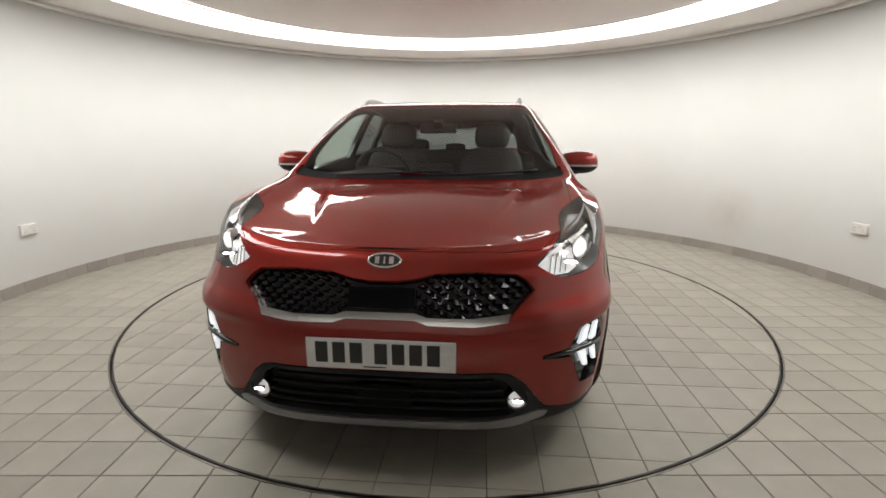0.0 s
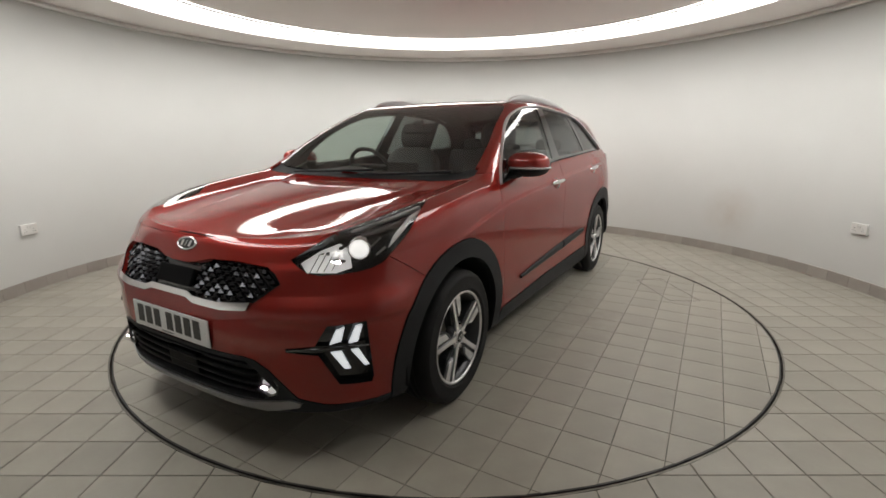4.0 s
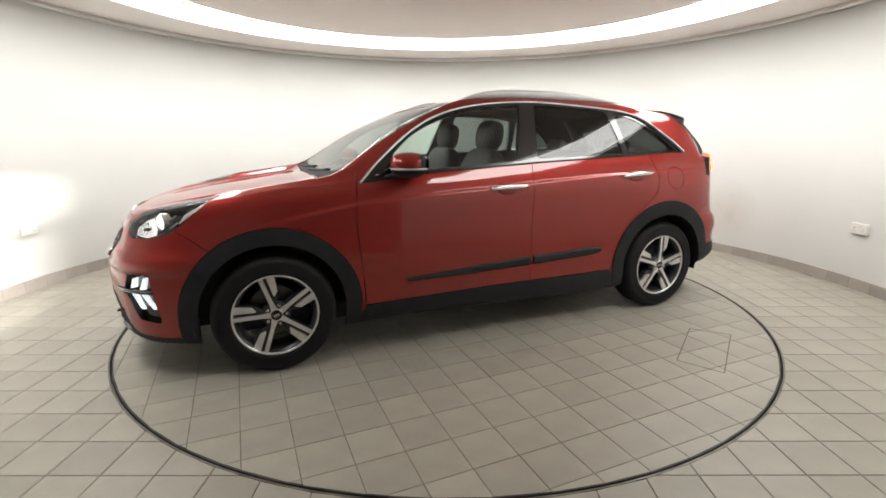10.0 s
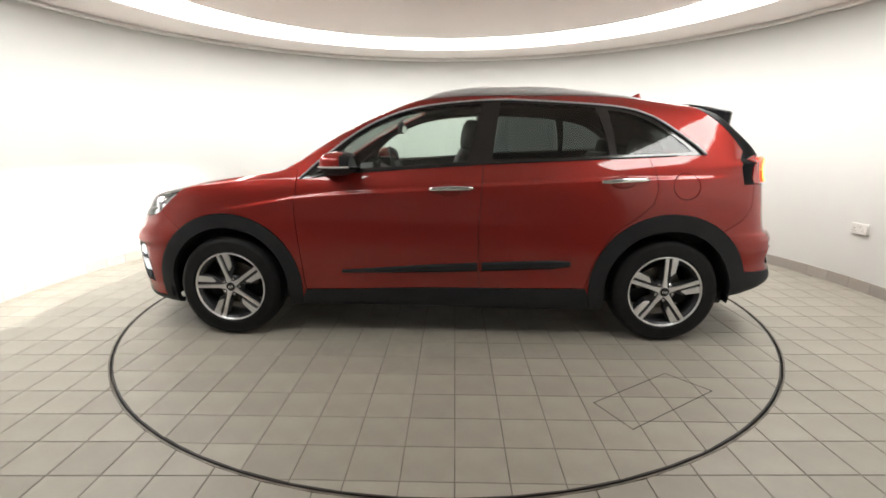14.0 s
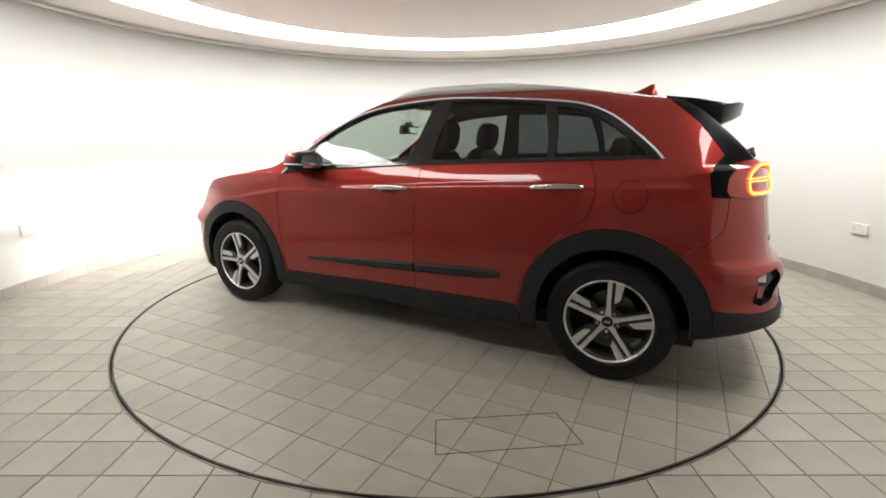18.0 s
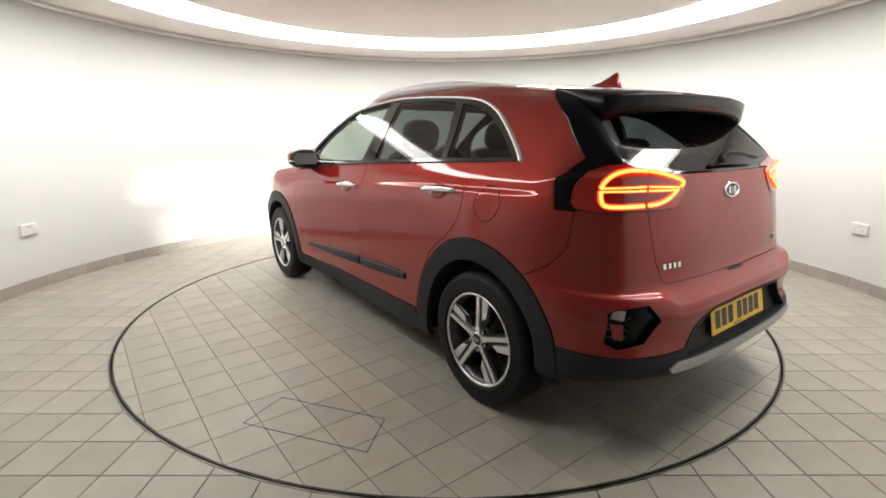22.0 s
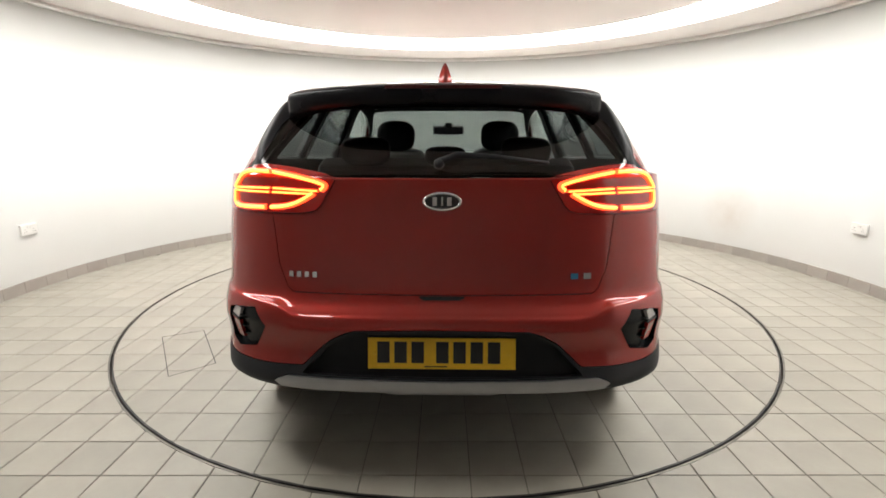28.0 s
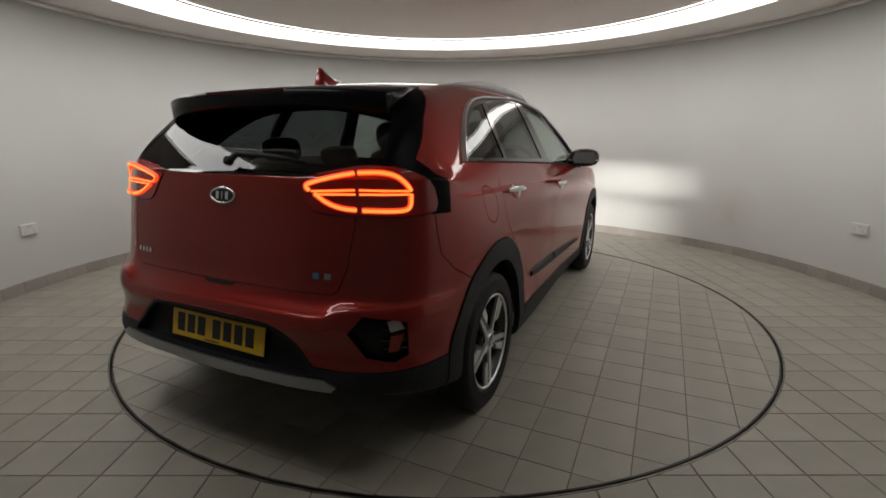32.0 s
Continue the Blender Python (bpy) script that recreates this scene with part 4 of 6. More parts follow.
def wheel_parts():
    """One wheel, outer face towards +y, centre at the origin."""
    wheel = new("wheel")
    tyre = [(0.212, -0.085), (0.226, -0.098), (0.262, -0.1045), (0.292, -0.100), (0.310, -0.088), (0.318, -0.070), (0.3215, -0.04), (0.3215, -0.036), (0.3155, -0.035), (0.3155, -0.030), (0.322, -0.029),
            (0.322, -0.004), (0.3155, -0.003), (0.3155, 0.003), (0.322, 0.004), (0.322, 0.029), (0.3155, 0.030), (0.3155, 0.035), (0.3215, 0.036), (0.3215, 0.04), (0.318, 0.070), (0.310, 0.088), (0.300, 0.095),
            (0.292, 0.100), (0.289, 0.1012), (0.286, 0.1010), (0.262, 0.1045), (0.240, 0.1025), (0.236, 0.1040), (0.232, 0.1020), (0.226, 0.098), (0.212, 0.085)]
    part("tyre", mesh_of("tyre", *lathe(tyre, 96, axis="y"), [RUBBER], True), None, wheel)
    barrel = [(0.219, 0.092), (0.2215, 0.090), (0.219, 0.086), (0.205, 0.082), (0.192, 0.04), (0.185, -0.03), (0.20, -0.085), (0.21, -0.09)]
    part("rim", mesh_of("rim", *lathe(barrel, 96, axis="y"), [ALLOY_DARK], True), None, wheel)
    lip = [(0.2235, 0.088), (0.2225, 0.0945), (0.219, 0.0965), (0.2125, 0.0945), (0.211, 0.088)]
    part("rim_lip", mesh_of("rim_lip", *lathe(lip, 96, axis="y"), [ALLOY], True), None, wheel, "bright machined rim edge")
    disc_ = [(0.0, -0.012), (0.135, -0.012), (0.138, -0.016), (0.138, -0.03), (0.0, -0.03)]
    part("brake_disc", mesh_of("brake_disc", *lathe([(max(r, 0.001), h) for r, h in disc_], 48, axis="y"), [STEEL], False), None, wheel)
    face = Matrix.Rotation(radians(-90), 4, "X")      # outline x, y to x, -z ; height to +y
    hub = [(0.075, 0.045), (0.072, 0.066), (0.060, 0.074), (0.034, 0.076), (0.034, 0.070)]
    part("hub", mesh_of("hub", *lathe(hub, 48, axis="y"), [ALLOY_DARK], True), None, wheel)
    ring = [(0.0335, 0.07), (0.0335, 0.0905), (0.0310, 0.0925), (0.0285, 0.0905)]
    part("cap_ring", mesh_of("cap_ring", *lathe(ring, 32, axis="y"), [ALLOY], True), None, wheel)
    for x in (-0.011, 0.0, 0.011):
        bm = bmesh.new()
        box(bm, (0.0045, 0.002, 0.015), pose(x, 0.0925, 0))
        part("cap_bar", bm, ALLOY, wheel)
    cap = [(0.0290, 0.07), (0.0290, 0.0885), (0.026, 0.0910), (0.001, 0.0920)]
    part("centre_cap", mesh_of("centre_cap", *lathe(cap, 32, axis="y"), [GLOSS_BLACK], True), None, wheel)
    for k in range(5):
        # local frame: x across (towards the clockwise side), y along the spoke
        turn = Matrix.Rotation(radians(72 * k), 4, "Y")
        back = merged(moved(prism([(-0.018, 0.05), (0.020, 0.05), (0.060, 0.105), (0.074, 0.205), (-0.016, 0.214)], 0.046, 0.006), Matrix.Translation((0, 0, 0.028))))
        part("spoke", mesh_of("spoke", *moved(back, turn @ face @ Matrix.Diagonal((-1, -1, 1, 1))), [ALLOY_DARK]), None, wheel)
        rib = prism([(-0.016, 0.033), (0.016, 0.033), (0.0105, 0.075), (0.0105, 0.214), (-0.0115, 0.215), (-0.0105, 0.075)], 0.012, 0.0025)
        part("spoke_face", mesh_of("spoke_face", *moved(rib, turn @ face @ Matrix.Diagonal((-1, -1, 1, 1)) @ Matrix.Translation((0, 0, 0.0755))), [ALLOY]), None, wheel, "bright machined spoke face")
        wedge = prism([(0.0265, 0.104), (0.0300, 0.098), (0.056, 0.120), (0.069, 0.202), (0.0285, 0.211)], 0.012, 0.0025)
        part("spoke_blade", mesh_of("spoke_blade", *moved(wedge, turn @ face @ Matrix.Diagonal((-1, -1, 1, 1)) @ Matrix.Translation((0, 0, 0.074))), [ALLOY]), None, wheel, "bright machined blade beside the spoke")
        a = radians(72 * k + 36)
        nut = lathe([(0.0100, 0.06), (0.0100, 0.084), (0.007, 0.088), (0.001, 0.0885)], 6, axis="y")
        part("wheel_nut", mesh_of("wheel_nut", *moved(nut, Matrix.Translation((0.054 * math.sin(a), 0, 0.054 * math.cos(a)))), [CHROME]), None, wheel)
    return wheel


def panels(car, s):
    def both(name, names, mats, **kw):
        q = s.sheet(names, **kw)
        return part(name, sheet_mesh(name, [q, mirrored(q)], mats), None, car)

    def sides(name, names, mats, owner=car, **kw):
        q = s.sheet(names, **kw)
        return [part(name, sheet_mesh(name, [w], mats), None, owner) for w in (q, mirrored(q))]

    painted = [PAINT, TRIM]
    both("body_shell", ["shell"], painted)
    both("roof_panel", ["roof"], [PAINT, HEADLINER])
    both("bonnet", ["bonnet"], painted)
    both("front_bumper", ["front_bumper"], painted)
    both("rear_bumper", ["rear_bumper"], painted)
    both("tailgate", ["tailgate"], painted)
    sides("front_wing", ["fender"], painted)
    front = sides("front_door", ["front_door"], painted)
    rear = sides("rear_door", ["rear_door"], painted)
    tagged(sides("fuel_flap", ["fuel_flap"], painted, gap=0.0022)[0], "round fuel filler flap in body colour")
    black = [CLAD, CLAD]
    sides("front_arch_moulding", ["front_arch"], black, push=0.006, depth=0.03, inner=False)
    sides("rear_arch_moulding", ["rear_arch"], black, push=0.006, depth=0.03, inner=False)
    sides("sill_moulding", ["side_cladding"], black, push=0.005, depth=0.03, inner=False)
    both("front_lower_bumper", ["front_lower"], black, push=0.003, depth=0.03)
    both("rear_lower_bumper", ["rear_lower"], black, push=0.003, depth=0.03)
    both("plate_recess", ["plate_recess"], black, push=-0.034, depth=-0.034, gap=0.0, inner=False)
    both("front_skid_plate", ["front_skid"], [SKID, CLAD], push=0.009, depth=0.02)
    both("rear_skid_plate", ["rear_skid"], [SATIN, CLAD], push=0.012, depth=0.02)
    both("cowl_panel", ["cowl"], black, push=-0.012, inner=False)
    both("tailgate_trim", ["back_trim"], [BLACK_SATIN, TRIM])
    sides("pillar_trim", ["pillar_trim"], [GLOSS_BLACK, TRIM], push=-0.002, depth=0.03)
    # shade of the body-colour grip recess, put in as a black plate on the skin
    notch = draped(s, [(-0.082, 0.6915), (0.082, 0.6915), (0.076, 0.684), (0.062, 0.679), (-0.062, 0.679), (-0.076, 0.684)], (-1, 0, 0), BACK, 0.0020, 0.004)
    part("handle_recess", mesh_of("handle_recess", *notch, [SHIELD_SHADE_BLACK]), None, car, "thin black plate painted as the shade of the grip recess under the tailgate edge")
    glass = [both("windscreen", ["windscreen"], [GLASS_SCREEN], push=-0.002, depth=0.0, gap=0.0, inner=False),
             both("rear_window", ["rear_window"], [GLASS_REAR], push=-0.002, depth=0.0, gap=0.0, inner=False)]
    for (name, cut, mat, owners) in (("front_window", "front_glass", GLASS, front), ("rear_side_window", "rear_glass", GLASS_DARK, rear), ("quarter_window", "quarter_glass", GLASS_DARK, None)):
        q = s.sheet([cut], push=-0.006, depth=0.0, gap=0.0, inner=False)
        for i, w in enumerate((q, mirrored(q))):
            glass.append(part(name, sheet_mesh(name, [w], [mat]), None, owners[i] if owners else car))
    for g in glass:
        g.visible_shadow = False
    return front, rear


def both_sides(name, piece, mats, car, label="", smooth=False):
    """One mesh on the left and its mirror image on the right."""
    return [part(name, mesh_of(name, *p, mats, smooth), None, car, label) for p in (piece, flipped(piece))]


def front_end(car, s):
    # grille: a dark backing with a field of faceted lozenges
    q = s.sheet(["grille"], push=-0.022, depth=0.01, gap=0.0, inner=False)
    grille = part("grille", sheet_mesh("grille", [q, mirrored(q)], [GLOSS_BLACK]), None, car, "black grille with faceted lozenge mesh and a chrome lower bar")
    q = s.sheet(["grille"], push=0.004, depth=0.03, gap=-0.002, inner=False)
    rim = [([*q[0]], q[1][q[4]:], q[2][q[4]:], q[3], 0)]
    part("grille_frame", sheet_mesh("grille_frame", [rim[0], mirrored(rim[0])], [GLOSS_BLACK]), None, grille)
    shrunk = [(y * 0.985, 0.698 + (z - 0.698) * 0.9) for y, z in GRILLE]
    w, h, d = 0.0215, 0.0150, 0.016
    kinds = []
    for k in range(6):
        tip = (d, random.uniform(-0.008, 0.008), random.uniform(-0.005, 0.006))
        kinds.append(mesh_of("lozenge", [(0, -w, 0), (0, 0, -h), (0, w, 0), (0, 0, h), tip], [(0, 1, 4), (1, 2, 4), (2, 3, 4), (3, 0, 4)], [DARK_CHROME]))
    for j in range(-4, 5):
        for i in range(-22, 23):
            y, z = (i + 0.5 * (j % 2)) * 0.046, 0.70 + j * 0.0165
            if not within((abs(y), z), shrunk) or z < 0.662 - 0.03 * min(1, abs(y) / 0.2) or (abs(y) < 0.125):
                continue
            co, no = s.on((1, 0, 0), (0, y, z))
            ob = new("lozenge", random.choice(kinds))
            ob.parent = grille
            ob.matrix_basis = Matrix.Translation(co + Vector((-0.020, 0, 0))) @ pose(0, 0, 0, 0, 0, -28 * y)
    bm = bmesh.new()
    box(bm, (0.012, 0.235, 0.075), pose(2.146, 0, 0.70, 0, -24, 0), 0.008)
    part("sensor_panel", bm, BLACK_SATIN, grille)
    q = s.sheet(["grille_bar"], push=0.010, depth=0.03, gap=0.0, inner=False)
    part("grille_bar", sheet_mesh("grille_bar", [q, mirrored(q)], [CHROME]), None, grille, "polished chrome bar under the grille")
    # lower grille with slats
    q = s.sheet(["lower_grille"], push=-0.05, depth=-0.05, gap=0.0, inner=False)
    low = part("lower_grille", sheet_mesh("lower_grille", [q, mirrored(q)], [CLAD]), None, car, "black lower air intake with slats")
    for z, w in ((0.405, 0.39), (0.365, 0.42), (0.325, 0.45), (0.29, 0.44)):
        path = [(s.on((1, 0, 0), (0, y, z))[0] + Vector((-0.025, 0, 0))) for y in np.linspace(-w, w, 15)]
        part("slat", mesh_of("slat", *tube(path, oval(0.016, 0.006)), [CLAD], True), None, low)
    bm = bmesh.new()
    box(bm, (0.02, 0.2, 0.09), pose(2.152, 0, 0.335, 0, 4, 0), 0.006)
    part("radar_cover", bm, BLACK_SATIN, low)
    for sy in (1, -1):
        co, no = s.on((1, 0, 0), (0, 0.476, 0.335))
        m = Matrix.Translation(Vector((co.x - 0.012, sy * 0.476, 0.325))) @ pose(0, 0, 0, 0, 90, sy * 12)
        fog = part("fog_lamp", mesh_of("fog_lamp", *moved(lathe([(0.044, -0.03), (0.044, 0.008), (0.040, 0.014), (0.036, 0.008), (0.034, 0.0)], 32), m), [GLOSS_BLACK], True), None, car, "round lit fog lamp")
        part("bulb", mesh_of("bulb", *moved(lathe([(0.034, 0.002), (0.02, 0.008), (0.001, 0.010)], 24), m), [BOWL], True), None, fog)
        shield, strip = beam_box(0.030, 0.006, 0.018, 0.6)
        mf = Matrix.Translation(m.translation + Vector((0.029, 0, 0.004))) @ pose(0, 0, 0, 0, 2.5, 6 * sy)
        part("beam_shield", mesh_of("beam_shield", *moved(shield, mf), [SHIELD_SHADE_BLACK]), None, fog)
        part("filament", mesh_of("filament", *moved(strip, mf), [FOG_BEAM]), None, fog)
    # bonnet badge: chrome rim round a dark oval with plain strokes
    emblem(car, s, (1, 0, 0), 2.079, 0.8145, 0.062, 0.030, 37)


def emblem(car, s, way, x, z, a, b, lean):
    co, no = s.on(way, (0, 0, z))
    tilt = no.to_track_quat("Z", "Y").to_matrix().to_4x4()
    m = Matrix.Translation(co + no * 0.001) @ tilt
    n = 48
    vs, fs = [], []
    for k in range(n):
        t = 2 * math.pi * k / n
        for r, h in ((1.0, 0.0), (0.99, 0.005), (0.93, 0.0075), (0.87, 0.005), (0.86, 0.003)):
            vs.append(m @ Vector((math.cos(t) * a * r, math.sin(t) * (b - a * (1 - r)), h)))
    for k in range(n):
        j = (k + 1) % n
        fs += [(k * 5 + i, j * 5 + i, j * 5 + i + 1, k * 5 + i + 1) for i in range(4)]
    badge = part("badge", mesh_of("badge", vs, fs, [CHROME], True), None, car, "oval badge with chrome rim on dark ground")
    part("badge_field", mesh_of("badge_field", *moved(prism([(math.cos(2 * math.pi * k / 40) * a * 0.87, math.sin(2 * math.pi * k / 40) * (b - a * 0.13)) for k in range(40)], 0.0035), m), [INK]), None, badge)
    h = b * 0.45
    for cx, w in ((-0.026, 0.016), (0.0, 0.006), (0.025, 0.017)):
        part("badge_bar", mesh_of("badge_bar", *moved(prism([(cx - w / 2, -h), (cx + w / 2, -h), (cx + w / 2, h), (cx - w / 2, h)], 0.006, 0.001), m), [CHROME]), None, badge)


def beam_box(w, h, d, k=1.0):
    """A flat black box open to the front (+x) with a lit strip at its back, under the roof that cuts the beam off above."""
    a = w / 2
    vs = [(x, y, z) for x in (-d, 0.0) for y, z in ((-a, 0.002), (a, 0.002), (a, -h), (-a, -h))]
    fs = [(0, 1, 2, 3), (0, 4, 5, 1), (1, 5, 6, 2), (2, 6, 7, 3), (3, 7, 4, 0)]
    strip = [(-d + 0.001, y * k, z * k) for y, z in ((-0.012, 0.001), (0.012, 0.001), (0.012, -0.003), (-0.012, -0.003))]
    return (vs, fs), (strip, [(0, 3, 2, 1)])


def headlamps(car, s):
    q = s.sheet(["headlamp"], push=-0.045, depth=-0.043, gap=0.0, inner=False)
    c = s.sheet(["headlamp"], push=-0.001, depth=0.0, gap=0.001, inner=False)
    for sy, w, cover in ((1, q, c), (-1, mirrored(q), mirrored(c))):
        lamp = part("headlamp", sheet_mesh("headlamp", [w], [GLOSS_BLACK]), None, car, "slim headlamp with lit projector behind a clear cover")
        lens = part("lamp_cover", sheet_mesh("lamp_cover", [cover], [LENS]), None, lamp)
        lens.visible_shadow = False

        def put(name, piece, mat, smooth=False):
            return part(name, mesh_of(name, *(piece if sy > 0 else flipped(piece)), [mat], smooth), None, lamp)

        d = Vector((0.80, 0.58, -0.03)).normalized()
        m = Matrix.Translation((1.845, 0.706, 0.826)) @ d.to_track_quat("Z", "Y").to_matrix().to_4x4()
        put("projector_ring", moved(lathe([(0.044, -0.03), (0.044, 0.006), (0.040, 0.011), (0.036, 0.006)], 32), m), CHROME, True)
        put("projector_lens", moved(lathe([(0.036, 0.0), (0.030, 0.010), (0.018, 0.016), (0.001, 0.018)], 32), m), HEAD_GLOW, True)
        shield, strip = beam_box(0.046, 0.0058, 0.03)
        mb = Matrix.Translation((1.930, 0.665, 0.790)) @ pose(0, 0, 0, 0, 1.0, 4)
        put("beam_shield", moved(shield, mb), SHIELD_SHADE_BLACK)
        put("filament", moved(strip, mb), BEAM)
        # inner reflector bowl with fins
        m2 = Matrix.Translation((1.904, 0.620, 0.796)) @ Vector((0.85, 0.5, -0.05)).normalized().to_track_quat("Z", "Y").to_matrix().to_4x4()
        bowl = draped(s, [(-0.935, 0.110), (-0.86, 0.158), (-0.785, 0.196), (-0.745, 0.150), (-0.735, 0.085), (-0.80, 0.062), (-0.875, 0.066), (-0.915, 0.082)], (0.7, 0.63, 0.342), HEAD_VIEW, -0.042, 0.002)
        put("reflector_bowl", bowl, BOWL)
        for u in (-0.902, -0.876, -0.848, -0.818):
            put("reflector_rib", draped(s, [(u, 0.074), (u + 0.005, 0.074), (u + 0.045, 0.140), (u + 0.040, 0.140)], (0.7, 0.63, 0.342), HEAD_VIEW, -0.036, 0.004), SATIN)
        for k, (cx, ww, hh) in enumerate(((-0.052, 0.010, 0.020), (-0.034, 0.011, 0.028), (-0.014, 0.012, 0.034), (0.008, 0.013, 0.036), (0.031, 0.013, 0.034))):
            put("reflector", moved(prism([(cx - ww * 0.7, -hh * 0.8), (cx + ww * 0.7, -hh), (cx + ww, hh * 0.7), (cx - ww * 0.4, hh * 0.55)], 0.010, 0.003), m2), HEAD_GLOW if k > 2 else CHROME)
        # long upper blade towards the tip and small chrome fins
        up = [s.on((0.74, 0.67, 0.34), p)[0] for p in ((1.86, 0.69, 0.905), (1.74, 0.735, 0.925), (1.62, 0.765, 0.945), (1.53, 0.775, 0.955))]
        nn = Vector((0.5, 0.6, 0.6)).normalized()
        put("upper_blade", tube([p - nn * 0.018 for p in up], [oval(0.004, k) for k in (0.004, 0.009, 0.012, 0.010)]), SATIN, True)
        put("side_reflector", draped(s, [(-0.428, 0.346), (-0.500, 0.298), (-0.572, 0.196), (-0.592, 0.146), (-0.530, 0.214), (-0.476, 0.296)], (0.7, 0.63, 0.342), HEAD_VIEW, -0.016, 0.004), BRIGHT)
        for p in ((1.80, 0.76, 0.855), (1.79, 0.775, 0.815)):
            co, no = s.on((0.74, 0.67, 0.34), p)
            mm = Matrix.Translation(co - no * 0.03) @ no.to_track_quat("Z", "Y").to_matrix().to_4x4() @ pose(0, 0, 0, 0, 0, 35)
            put("chrome_fin", moved(prism([(-0.026, -0.004), (0.026, -0.004), (0.026, 0.004), (-0.026, 0.004)], 0.008, 0.002), mm), CHROME)
        # daytime lights: a black pocket with four lit bars
        pq = s.sheet(["drl_pocket"], push=-0.028, depth=-0.028, gap=0.0, inner=False)
        pocket = part("light_pocket", sheet_mesh("light_pocket", [pq if sy > 0 else mirrored(pq)], [GLOSS_BLACK]), None, car, "black corner pocket with four lit daytime light bars")
        U, V = LAMP_VIEW
        for quad in ([(-0.935, 0.502), (-0.909, 0.554), (-0.878, 0.563), (-0.892, 0.513)], [(-0.864, 0.502), (-0.835, 0.562), (-0.812, 0.565), (-0.831, 0.505)], [(-0.932, 0.472), (-0.895, 0.475), (-0.861, 0.397), (-0.884, 0.399)],
                     [(-0.858, 0.475), (-0.828, 0.473), (-0.790, 0.401), (-0.808, 0.400)]):
            piece = draped(s, quad, (0.7071, 0.7071, 0), LAMP_VIEW, -0.006, 0.012)
            part("light_bar", mesh_of("light_bar", *(piece if sy > 0 else flipped(piece)), [WHITE_GLOW]), None, pocket, "lit white light bar")
        path = [s.on((0.7071, 0.7071, 0), U * u + V * v)[0] for u, v in ((-1.085, 0.481), (-0.98, 0.484), (-0.88, 0.489), (-0.79, 0.487))]
        piece = tube(path, [oval(0.008, k) for k in (0.005, 0.010, 0.009, 0.006)])
        part("pocket_blade", mesh_of("pocket_blade", *(piece if sy > 0 else flipped(piece)), [GLOSS_BLACK], True), None, pocket)


